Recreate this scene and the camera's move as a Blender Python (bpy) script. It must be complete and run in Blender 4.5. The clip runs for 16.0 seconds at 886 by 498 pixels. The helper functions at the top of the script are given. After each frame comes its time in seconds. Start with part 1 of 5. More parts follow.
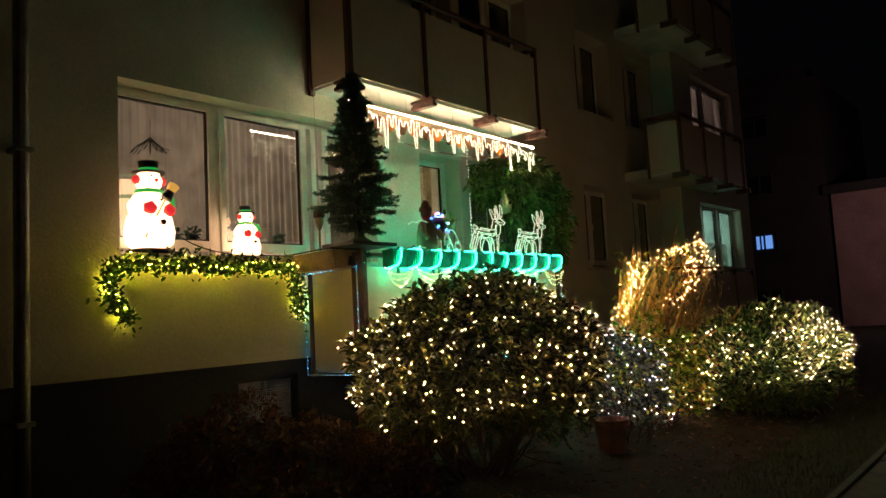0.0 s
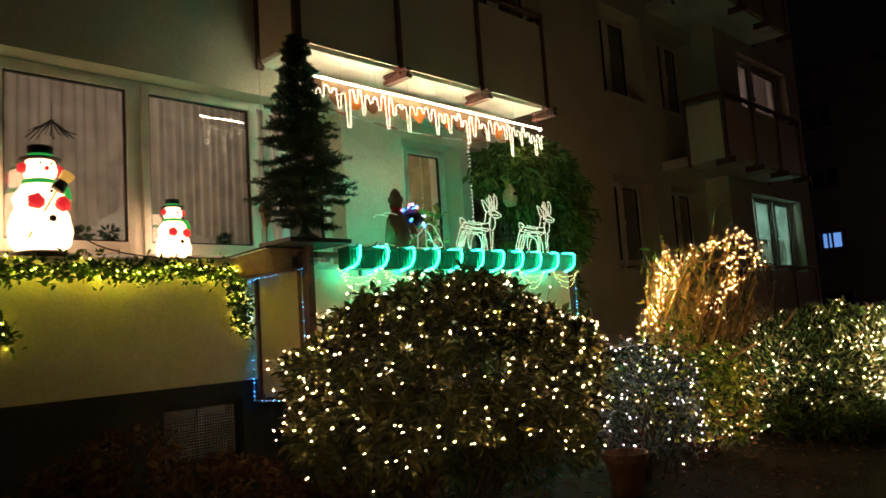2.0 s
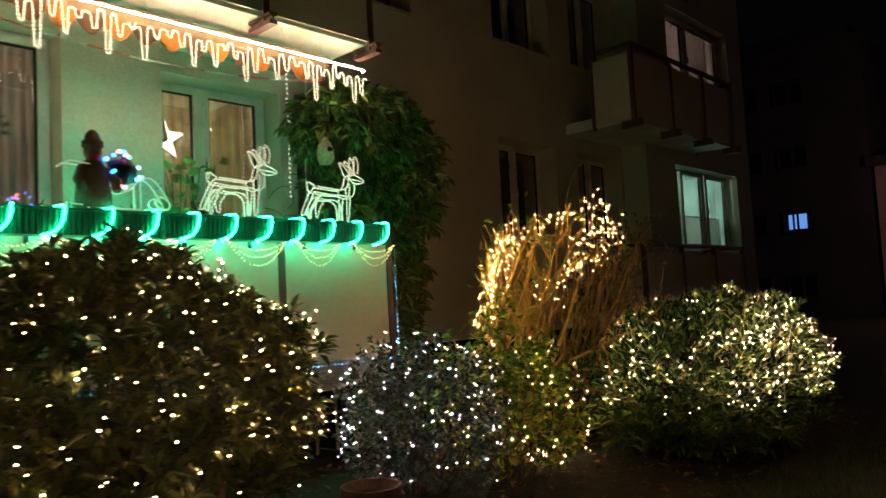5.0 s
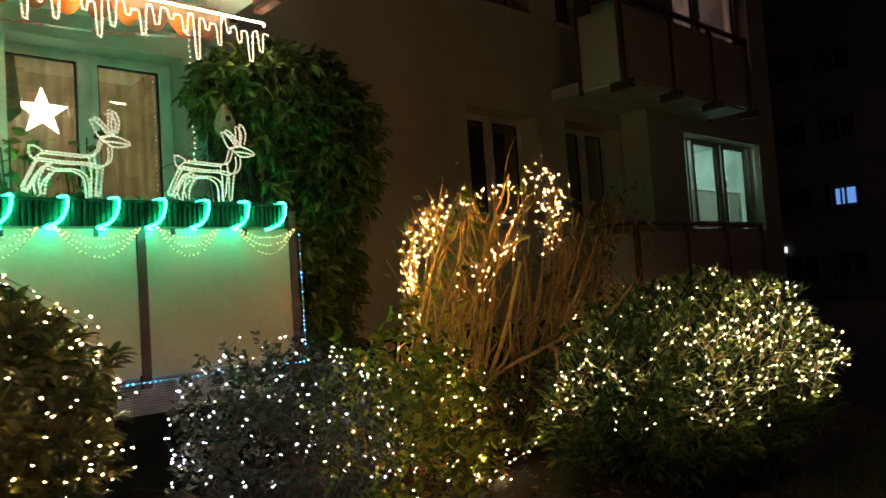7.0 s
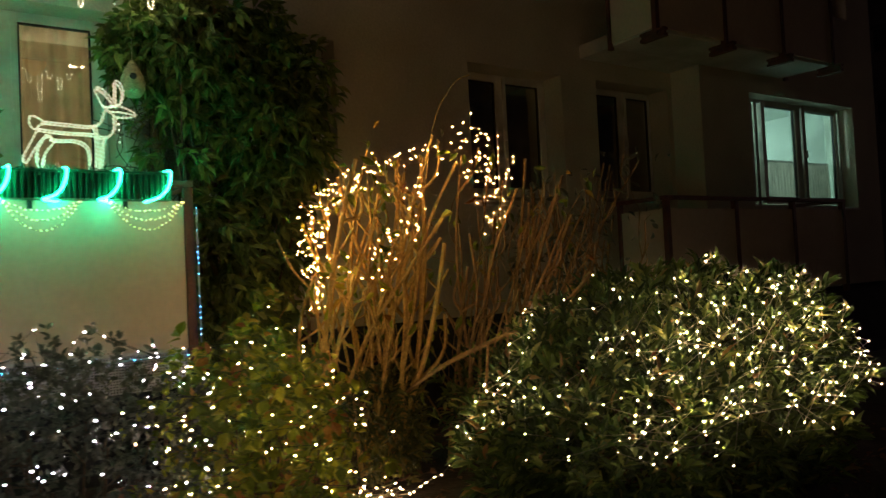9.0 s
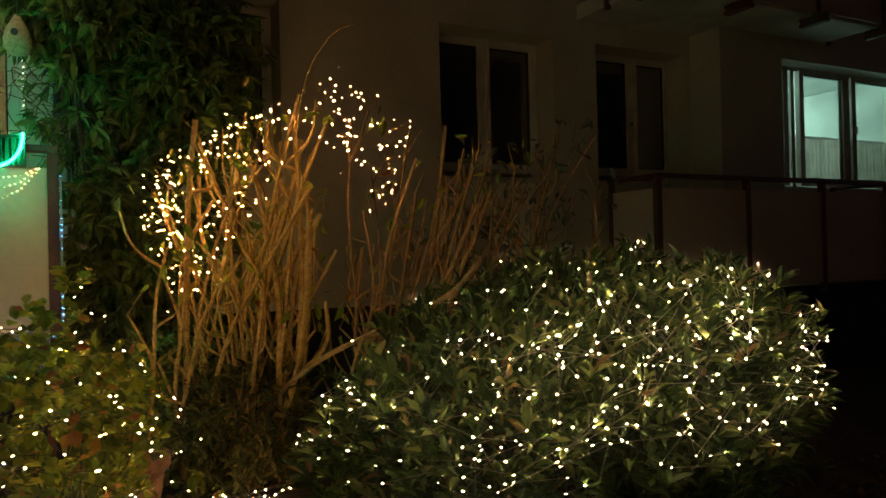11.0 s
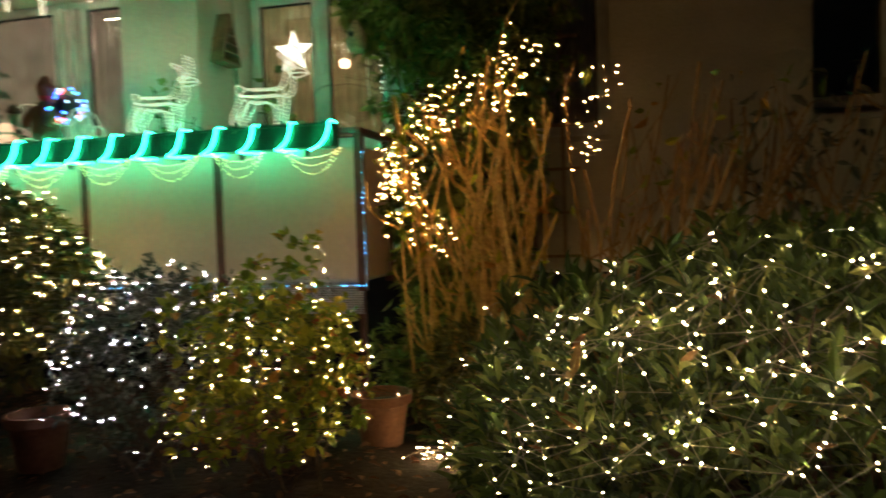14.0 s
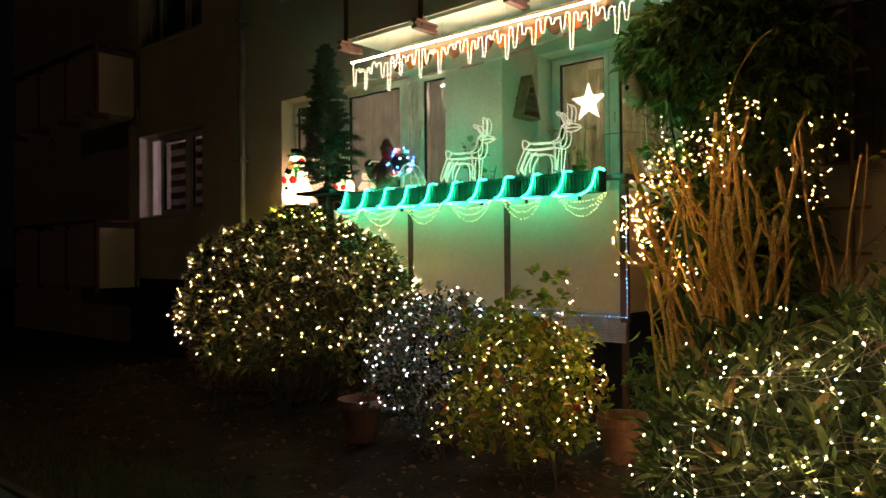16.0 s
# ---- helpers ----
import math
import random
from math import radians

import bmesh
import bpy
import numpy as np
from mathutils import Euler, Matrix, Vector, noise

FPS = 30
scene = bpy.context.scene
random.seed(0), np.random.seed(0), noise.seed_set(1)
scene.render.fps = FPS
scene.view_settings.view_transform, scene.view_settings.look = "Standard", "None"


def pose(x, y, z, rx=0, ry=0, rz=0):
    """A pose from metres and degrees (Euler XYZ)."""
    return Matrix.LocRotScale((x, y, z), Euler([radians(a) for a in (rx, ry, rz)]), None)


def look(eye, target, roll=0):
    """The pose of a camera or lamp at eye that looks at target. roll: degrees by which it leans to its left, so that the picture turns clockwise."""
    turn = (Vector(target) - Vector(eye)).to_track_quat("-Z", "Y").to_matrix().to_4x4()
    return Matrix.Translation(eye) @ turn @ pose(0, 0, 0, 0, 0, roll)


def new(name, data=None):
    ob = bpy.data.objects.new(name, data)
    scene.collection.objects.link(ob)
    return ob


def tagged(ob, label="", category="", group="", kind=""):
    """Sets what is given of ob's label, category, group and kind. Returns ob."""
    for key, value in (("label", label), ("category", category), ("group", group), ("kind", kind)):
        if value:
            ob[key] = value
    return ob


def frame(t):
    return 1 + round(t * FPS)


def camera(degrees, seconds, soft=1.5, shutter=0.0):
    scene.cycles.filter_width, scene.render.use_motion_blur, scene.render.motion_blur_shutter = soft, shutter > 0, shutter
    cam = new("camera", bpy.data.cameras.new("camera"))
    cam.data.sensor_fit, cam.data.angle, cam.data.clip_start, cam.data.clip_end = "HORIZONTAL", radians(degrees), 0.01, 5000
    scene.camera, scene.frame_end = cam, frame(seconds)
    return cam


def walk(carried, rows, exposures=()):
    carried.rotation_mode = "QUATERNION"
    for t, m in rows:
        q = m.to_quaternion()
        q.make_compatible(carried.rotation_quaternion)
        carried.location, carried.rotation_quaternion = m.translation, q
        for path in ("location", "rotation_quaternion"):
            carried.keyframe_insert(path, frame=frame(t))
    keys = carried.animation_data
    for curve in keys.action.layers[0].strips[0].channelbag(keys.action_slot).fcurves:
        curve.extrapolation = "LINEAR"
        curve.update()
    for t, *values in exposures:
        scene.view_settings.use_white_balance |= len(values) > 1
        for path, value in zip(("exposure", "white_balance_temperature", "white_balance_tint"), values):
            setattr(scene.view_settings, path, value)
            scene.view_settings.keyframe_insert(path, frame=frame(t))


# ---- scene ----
cam = camera(62.0, 16.0, shutter=0.6)
PATH = [
    (0.0, pose(0.000, 0.000, 1.500, 95.00, 3.10, -49.70)),
    (0.5, pose(0.310, 0.133, 1.492, 95.10, 3.30, -48.60)),
    (1.0, pose(0.680, 0.169, 1.478, 95.30, 3.60, -47.10)),
    (1.5, pose(1.032, 0.240, 1.470, 95.50, 3.80, -46.10)),
    (2.0, pose(1.383, 0.289, 1.478, 95.90, 3.90, -45.10)),
    (2.5, pose(1.752, 0.246, 1.478, 95.90, 3.80, -44.10)),
    (3.0, pose(2.125, 0.256, 1.455, 95.80, 3.50, -43.60)),
    (3.5, pose(2.509, 0.206, 1.448, 95.50, 3.30, -43.30)),
    (4.0, pose(2.883, 0.158, 1.455, 95.20, 3.00, -43.60)),
    (4.5, pose(3.239, 0.153, 1.462, 94.70, 2.90, -44.60)),
    (5.0, pose(3.602, 0.095, 1.455, 94.00, 2.90, -46.00)),
    (7.5, pose(5.400, 0.145, 1.448, 92.70, 4.00, -40.10)),
    (8.0, pose(5.796, 0.105, 1.440, 92.30, 3.80, -37.60)),
    (8.5, pose(6.190, 0.103, 1.433, 91.90, 3.40, -35.40)),
    (9.0, pose(6.580, 0.058, 1.440, 91.70, 2.80, -33.30)),
    (9.5, pose(6.937, 0.064, 1.417, 91.60, 2.20, -31.80)),
    (10.0, pose(7.290, 0.028, 1.417, 91.30, 1.70, -30.00)),
    (12.5, look((8.664, 0.049, 1.414), (9.189, 1.979, 1.366), -1.3)),
    (13, look((8.981, -0.04, 1.414), (9.229, 1.943, 1.345), -1.4)),
    (13.5, look((9.267, -0.046, 1.407), (9.174, 1.949, 1.32), -1.8)),
    (14, look((9.556, 0.005, 1.419), (9.07, 1.944, 1.345), -1.8)),
    (14.5, look((9.84, -0.063, 1.436), (9.022, 1.762, 1.383), -1.7)),
    (15, look((10.016, -0.237, 1.434), (8.939, 1.449, 1.414), -1.1)),
    (15.5, look((10.202, -0.324, 1.465), (8.973, 1.254, 1.473), -0.7)),
    (16, look((10.378, -0.32, 1.469), (9.072, 1.194, 1.489), -0.5)),
]
walk(cam, PATH)

# ---- world and the street's glow ----
world = bpy.data.worlds.new("night_sky")
world.use_nodes = True
world.node_tree.nodes["Background"].inputs[0].default_value = (0.55, 0.6, 0.8, 1)
world.node_tree.nodes["Background"].inputs[1].default_value = 0.0016
scene.world = world


def lamp(name, kind, where, power, colour, size=0.3, target=None):
    data = bpy.data.lights.new(name, kind)
    data.energy, data.color = power, colour
    if kind == "POINT":
        data.shadow_soft_size = size
    elif kind == "AREA":
        data.size = size
    ob = new(name, data)
    ob.matrix_world = look(where, target) if target else Matrix.Translation(where)
    return ob


lamp("street_lamp_light", "POINT", (-1.5, -16.0, 8.0), 74, (1.0, 0.52, 0.28), 0.2)
lamp("room_light_far", "POINT", (16.2, 7.6, 3.3), 85, (0.66, 1.0, 0.9), 0.15)
lamp("room_light_upper", "POINT", (16.0, 7.6, 6.1), 55, (1.0, 0.72, 0.75), 0.15)
lamp("room_light_left", "POINT", (-0.1, 7.2, 3.0), 30, (1.0, 0.7, 0.85), 0.12)
lamp("living_room_light", "POINT", (3.9, 7.6, 3.1), 85, (1.0, 0.76, 0.63), 0.15)
lamp("balcony_room_light", "POINT", (7.0, 7.9, 3.0), 60, (1.0, 0.82, 0.55), 0.15)


# ---- materials ----
def mat(name, colour, rough=0.7, vary=0.15, scale=8.0, bump=0.15, fine=60.0, metal=0.0, other=None, islands=None, objects=0.0, coat=0.0, trans=0.0):
    """A surface with variation at two scales and fine relief; islands: colours picked at random leaf by leaf."""
    m = bpy.data.materials.new(name)
    m.use_nodes = True
    nt = m.node_tree
    n, l = nt.nodes, nt.links
    b = n["Principled BSDF"]
    b.inputs["Roughness"].default_value, b.inputs["Metallic"].default_value = rough, metal
    b.inputs["Coat Weight"].default_value = coat
    pos = n.new("ShaderNodeTexCoord")
    big = n.new("ShaderNodeTexNoise")
    big.inputs["Scale"].default_value, big.inputs["Detail"].default_value = scale, 5.0
    small = n.new("ShaderNodeTexNoise")
    small.inputs["Scale"].default_value, small.inputs["Detail"].default_value = fine, 4.0
    for t in (big, small):
        l.new(pos.outputs["Object"], t.inputs["Vector"])
    if islands:
        geo = n.new("ShaderNodeNewGeometry")
        ramp = n.new("ShaderNodeValToRGB")
        ramp.color_ramp.interpolation = "LINEAR"
        while len(ramp.color_ramp.elements) < len(islands):
            ramp.color_ramp.elements.new(0.5)
        for e, (p, c) in zip(ramp.color_ramp.elements, islands):
            e.position, e.color = p, (*c, 1)
        l.new(geo.outputs["Random Per Island"], ramp.inputs[0])
        base = ramp.outputs[0]
    else:
        mix0 = n.new("ShaderNodeMix")
        mix0.data_type = "RGBA"
        dark = other or [c * 0.72 for c in colour]
        mix0.inputs[6].default_value, mix0.inputs[7].default_value = (*dark, 1), (*colour, 1)
        rm = n.new("ShaderNodeMapRange")
        rm.inputs[1].default_value, rm.inputs[2].default_value = 0.35, 0.6
        l.new(big.outputs["Fac"], rm.inputs[0])
        l.new(rm.outputs[0], mix0.inputs[0])
        base = mix0.outputs[2]
    hsv = n.new("ShaderNodeHueSaturation")
    mul = n.new("ShaderNodeMapRange")
    mul.inputs[1].default_value, mul.inputs[2].default_value = 0.3, 0.7
    mul.inputs[3].default_value, mul.inputs[4].default_value = 1 - vary, 1 + vary
    l.new(small.outputs["Fac"], mul.inputs[0])
    if objects:
        info = n.new("ShaderNodeObjectInfo")
        add = n.new("ShaderNodeMath")
        add.operation = "MULTIPLY_ADD"
        add.inputs[1].default_value, add.inputs[2].default_value = objects, -objects / 2
        l.new(info.outputs["Random"], add.inputs[0])
        tot = n.new("ShaderNodeMath")
        l.new(mul.outputs[0], tot.inputs[0])
        l.new(add.outputs[0], tot.inputs[1])
        l.new(tot.outputs[0], hsv.inputs["Value"])
    else:
        l.new(mul.outputs[0], hsv.inputs["Value"])
    l.new(base, hsv.inputs["Color"])
    l.new(hsv.outputs[0], b.inputs["Base Color"])
    if bump:
        bp = n.new("ShaderNodeBump")
        bp.inputs["Strength"].default_value, bp.inputs["Distance"].default_value = bump, 0.01
        l.new(small.outputs["Fac"], bp.inputs["Height"])
        l.new(bp.outputs[0], b.inputs["Normal"])
    if trans:
        tr = n.new("ShaderNodeBsdfTranslucent")
        l.new(hsv.outputs[0], tr.inputs["Color"])
        mx = n.new("ShaderNodeMixShader")
        mx.inputs[0].default_value = trans
        l.new(b.outputs[0], mx.inputs[1])
        l.new(tr.outputs[0], mx.inputs[2])
        l.new(mx.outputs[0], n["Material Output"].inputs[0])
    return m


def glow(name, colour, strength, base=(0.8, 0.8, 0.8)):
    m = bpy.data.materials.new(name)
    m.use_nodes = True
    b = m.node_tree.nodes["Principled BSDF"]
    b.inputs["Base Color"].default_value = (*base, 1)
    b.inputs["Roughness"].default_value = 0.4
    b.inputs["Emission Color"].default_value = (*colour, 1)
    b.inputs["Emission Strength"].default_value = strength
    return m


def glass(name, tint=(0.9, 0.92, 0.9)):
    m = bpy.data.materials.new(name)
    m.use_nodes = True
    n, l = m.node_tree.nodes, m.node_tree.links
    n.remove(n["Principled BSDF"])
    tr, gl, fr, mx, up, ad = (n.new(k) for k in ("ShaderNodeBsdfTransparent", "ShaderNodeBsdfGlossy", "ShaderNodeLayerWeight", "ShaderNodeMixShader", "ShaderNodeMath", "ShaderNodeMath"))
    up.operation, ad.operation = "POWER", "MULTIPLY_ADD"
    up.inputs[1].default_value, ad.inputs[1].default_value, ad.inputs[2].default_value = 4.0, 0.8, 0.16
    tr.inputs[0].default_value = (*tint, 1)
    gl.inputs["Roughness"].default_value = 0.015
    fr.inputs[0].default_value = 0.5
    l.new(fr.outputs["Facing"], up.inputs[0])
    l.new(up.outputs[0], ad.inputs[0])
    l.new(ad.outputs[0], mx.inputs[0])
    l.new(tr.outputs[0], mx.inputs[1])
    l.new(gl.outputs[0], mx.inputs[2])
    l.new(mx.outputs[0], n["Material Output"].inputs[0])
    return m


STUCCO = mat("cream_stucco", (0.62, 0.58, 0.47), 0.9, 0.09, 1.3, 0.5, 45, other=(0.54, 0.5, 0.4))
PLINTH = mat("dark_plinth_paint", (0.03, 0.036, 0.042), 0.8, 0.2, 3, 0.4, 50)
REVEAL = mat("white_window_plastic", (0.78, 0.76, 0.7), 0.35, 0.04, 3, 0.03, 30)
SILLSTONE = mat("pale_sill_stone", (0.6, 0.55, 0.47), 0.6, 0.1, 9, 0.1, 80)
SEAL = mat("black_rubber_seal", (0.02, 0.02, 0.02), 0.6, 0.1)
GLASS = glass("window_glass")
CURTAIN = mat("net_curtain_cloth", (0.6, 0.54, 0.48), 0.9, 0.08, 6, 0.2, 200, trans=0.45)
DRAPE = mat("beige_drape_cloth", (0.55, 0.46, 0.3), 0.9, 0.1, 6, 0.2, 150, trans=0.35)
ROOM = mat("room_wallpaper", (0.5, 0.46, 0.4), 0.9, 0.05, 2, 0.05)
PALEROOM = mat("pale_green_room_paint", (0.66, 0.74, 0.7), 0.9, 0.05, 2, 0.05)
PANEL = mat("cream_balcony_panel", (0.64, 0.53, 0.43), 0.55, 0.05, 1.2, 0.08, 25, other=(0.58, 0.47, 0.38), objects=0.06)
STEEL = mat("dark_red_painted_steel", (0.13, 0.05, 0.04), 0.5, 0.25, 10, 0.2, 90, other=(0.08, 0.035, 0.03))
SLAB = mat("white_painted_concrete", (0.72, 0.7, 0.64), 0.85, 0.07, 2, 0.25, 40)
ZINC = mat("zinc_drainpipe", (0.32, 0.32, 0.3), 0.45, 0.15, 6, 0.1, 60, metal=0.6)
MESHMETAL = mat("grey_metal_mesh", (0.45, 0.45, 0.5), 0.4, 0.15, 6, 0.05, 80, metal=0.4)
SOIL = mat("garden_soil", (0.035, 0.025, 0.018), 0.95, 0.4, 5, 0.9, 30, other=(0.02, 0.015, 0.01))
LAWN = mat("winter_lawn", (0.03, 0.036, 0.014), 0.95, 0.4, 4, 0.8, 60, other=(0.03, 0.026, 0.015))
PAVING = mat("concrete_paving", (0.11, 0.105, 0.1), 0.85, 0.15, 6, 0.4, 70, objects=0.12)
BROWNCANE = mat("brown_cane_bark", (0.36, 0.22, 0.09), 0.7, 0.3, 14, 0.5, 60, other=(0.22, 0.13, 0.06))
TERRA = mat("terracotta_clay", (0.26, 0.125, 0.075), 0.85, 0.2, 7, 0.3, 50, other=(0.17, 0.085, 0.055))
WOOD = mat("weathered_wood", (0.3, 0.2, 0.11), 0.75, 0.2, 9, 0.3, 70, other=(0.2, 0.13, 0.08))
BARK = mat("tan_cane_bark", (0.56, 0.36, 0.11), 0.62, 0.3, 14, 0.5, 60, other=(0.38, 0.23, 0.07))
DARKBARK = mat("brown_stem_bark", (0.12, 0.085, 0.055), 0.85, 0.3, 12, 0.5, 60)
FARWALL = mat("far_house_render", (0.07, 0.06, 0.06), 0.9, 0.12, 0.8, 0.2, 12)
PINKWALL = mat("far_pink_render", (0.55, 0.36, 0.33), 0.9, 0.1, 0.6, 0.2, 12)
ROOFTILE = mat("dark_roofing", (0.06, 0.055, 0.055), 0.8, 0.2, 4, 0.3, 20)
BLACK = mat("black_plastic", (0.015, 0.015, 0.017), 0.45, 0.2, 8, 0.1)
GREENBOX = mat("dark_green_planter_plastic", (0.012, 0.09, 0.05), 0.35, 0.15, 6, 0.05)
CABLE = mat("dark_green_cable", (0.02, 0.045, 0.025), 0.5, 0.1)
PALECABLE = mat("clear_cable_sleeve", (0.45, 0.4, 0.28), 0.4, 0.1)
RED = mat("red_plastic", (0.5, 0.03, 0.03), 0.4, 0.1)
WHITEPL = mat("white_plastic", (0.75, 0.73, 0.7), 0.4, 0.06)
ORANGE = mat("orange_awning_cloth", (0.75, 0.24, 0.04), 0.85, 0.1, 5, 0.2, 150, trans=0.3)
BROWNCLOTH = mat("brown_awning_cloth", (0.2, 0.09, 0.04), 0.85, 0.1, 5, 0.2, 150, trans=0.3)

RHODO = mat("glossy_rhododendron_leaf", (0.06, 0.09, 0.03), 0.38, 0.15, 10, 0.1, 90, islands=((0, (0.05, 0.065, 0.02)), (0.5, (0.11, 0.12, 0.035)), (0.86, (0.2, 0.19, 0.055)), (1, (0.32, 0.24, 0.07))), trans=0.3)
LAUREL = mat("bright_laurel_leaf", (0.08, 0.13, 0.04), 0.45, 0.12, 10, 0.1, 90, islands=((0, (0.03, 0.055, 0.018)), (0.45, (0.075, 0.12, 0.035)), (0.8, (0.17, 0.24, 0.065)), (0.96, (0.36, 0.38, 0.12)), (1, (0.3, 0.14, 0.06))), trans=0.25)
GREYLEAF = mat("grey_green_leaf", (0.1, 0.12, 0.09), 0.6, 0.15, 10, 0.1, 90, islands=((0, (0.06, 0.075, 0.05)), (0.6, (0.12, 0.13, 0.1)), (1, (0.2, 0.2, 0.16))), trans=0.2)
YELLOWLEAF = mat("yellowing_leaf", (0.2, 0.19, 0.03), 0.55, 0.15, 10, 0.1, 90, islands=((0, (0.09, 0.13, 0.015)), (0.5, (0.2, 0.26, 0.025)), (0.85, (0.4, 0.4, 0.035)), (0.94, (0.42, 0.22, 0.04)), (1, (0.3, 0.1, 0.04))), trans=0.3)
IVY = mat("climber_leaf", (0.06, 0.1, 0.03), 0.5, 0.15, 10, 0.1, 90, islands=((0, (0.065, 0.11, 0.028)), (0.55, (0.155, 0.23, 0.056)), (0.95, (0.26, 0.33, 0.09)), (1, (0.22, 0.18, 0.055))), trans=0.3)
BROWNLEAF = mat("withered_brown_leaf", (0.16, 0.08, 0.04), 0.8, 0.2, 10, 0.2, 90, islands=((0, (0.08, 0.04, 0.025)), (0.6, (0.17, 0.08, 0.045)), (1, (0.27, 0.15, 0.08))), trans=0.15)
NEEDLE = mat("dark_green_needle", (0.03, 0.06, 0.035), 0.6, 0.1, 10, 0, 90, islands=((0, (0.03, 0.065, 0.04)), (0.6, (0.07, 0.13, 0.075)), (1, (0.17, 0.24, 0.16))))
GARLAND = mat("garland_leaf", (0.07, 0.16, 0.03), 0.6, 0.1, 10, 0, 90, islands=((0, (0.02, 0.06, 0.015)), (0.7, (0.05, 0.12, 0.03)), (1, (0.09, 0.18, 0.04))), trans=0.1)
GRASS = mat("grass_blade", (0.06, 0.09, 0.025), 0.7, 0.1, 10, 0, 90, islands=((0, (0.04, 0.06, 0.015)), (0.8, (0.08, 0.1, 0.03)), (1, (0.14, 0.12, 0.06))))

WARM = glow("warm_white_bulb", (1.0, 0.65, 0.28), 285)
WARMER = glow("amber_white_bulb", (1.0, 0.52, 0.15), 170)
LAURELWARM = glow("warm_bulb_on_laurel", (1.0, 0.71, 0.34), 255)
COLD = glow("cool_white_bulb", (0.95, 0.86, 1.0), 150)
LIME = glow("yellow_bulb", (1.0, 0.84, 0.04), 480)
ICE = glow("rope_light_bead", (1.0, 0.8, 0.55), 15)
ICETOP = glow("top_rope_bead", (1.0, 0.76, 0.48), 170)
ICETUBE = glow("rope_light_sleeve", (1.0, 0.74, 0.42), 0.16)
TEAL = glow("teal_rope_light", (0.008, 1.0, 0.47), 51)
BLUE = glow("blue_strip_bead", (0.03, 0.34, 1.0), 22)
SWAG = glow("yellow_chain_bead", (1.0, 0.74, 0.25), 4)
STAR = glow("star_lantern_paper", (1.0, 0.9, 0.75), 4)
GLOWBLUE = glow("blue_bauble_light", (0.02, 0.12, 1.0), 9)
GLOWGREEN = glow("green_bauble_light", (0.05, 1.0, 0.5), 3)
GLOWRED = glow("red_bauble_light", (1.0, 0.05, 0.05), 14)
GLOWWHITE = glow("white_bauble_light", (0.45, 0.7, 1.0), 3)
SNOW = glow("lit_snowman_plastic", (1.0, 0.58, 0.32), 4.2)
SNOWRED = glow("lit_red_plastic", (1.0, 0.03, 0.04), 0.7, (0.6, 0.05, 0.05))
SNOWGREEN = glow("lit_green_plastic", (0.03, 0.6, 0.1), 0.5, (0.05, 0.4, 0.1))
SNOWTAN = glow("lit_straw_plastic", (1.0, 0.5, 0.1), 0.6, (0.6, 0.4, 0.1))
FARWHITE = glow("far_door_lamp", (0.75, 0.85, 1.0), 1.4)
FARPANE = glow("far_lit_blind", (0.16, 0.4, 1.0), 0.75)


# ---- building blocks ----
def thing(name, label, category, group="", where=(0, 0, 0)):
    ob = new(name)
    ob.empty_display_size = 0.1
    ob.location = where
    return tagged(ob, label, category, group)


def finish(name, me, material, parent=None, label="", smooth=False):
    for m in material if isinstance(material, (list, tuple)) else (material,):
        me.materials.append(m)
    if smooth:
        me.polygons.foreach_set("use_smooth", [True] * len(me.polygons))
    ob = new(name, me)
    if parent:
        ob.parent = parent
        ob.matrix_parent_inverse = Matrix.Translation(-parent.location) if parent.data is None else Matrix()
    return tagged(ob, label) if label else ob


def part(name, bm, material, parent=None, label="", smooth=False):
    me = bpy.data.meshes.new(name)
    bm.to_mesh(me)
    bm.free()
    return finish(name, me, material, parent, label, smooth)


def arrays(name, verts, faces, material, parent=None, label="", smooth=False, slots=None):
    me = bpy.data.meshes.new(name)
    me.from_pydata([tuple(v) for v in np.asarray(verts, float).tolist()], [], [tuple(f) for f in faces])
    if slots is not None:
        me.polygons.foreach_set("material_index", slots)
    return finish(name, me, material, parent, label, smooth)


def boxes(*list_of, bevel=0.0):
    """One bmesh of boxes (x0, x1, y0, y1, z0, z1)."""
    bm = bmesh.new()
    for x0, x1, y0, y1, z0, z1 in list_of:
        m = Matrix.LocRotScale(((x0 + x1) / 2, (y0 + y1) / 2, (z0 + z1) / 2), None, (x1 - x0, y1 - y0, z1 - z0))
        bmesh.ops.create_cube(bm, size=1, matrix=m)
    if bevel:
        bmesh.ops.bevel(bm, geom=list(bm.edges), offset=bevel, segments=2, affect="EDGES", profile=0.6)
    return bm


def lathe(profile, where=(0, 0, 0), steps=24):
    """Verts and faces of a turned form from (radius, z) rows."""
    v, f = [], []
    for r, z in profile:
        for k in range(steps):
            a = 2 * math.pi * k / steps
            v.append((where[0] + r * math.cos(a), where[1] + r * math.sin(a), where[2] + z))
    for i in range(len(profile) - 1):
        for k in range(steps):
            a, b = i * steps + k, i * steps + (k + 1) % steps
            f.append((a, b, b + steps, a + steps))
    f.append(tuple(range(steps))[::-1])
    f.append(tuple(range(len(v) - steps, len(v))))
    return v, f


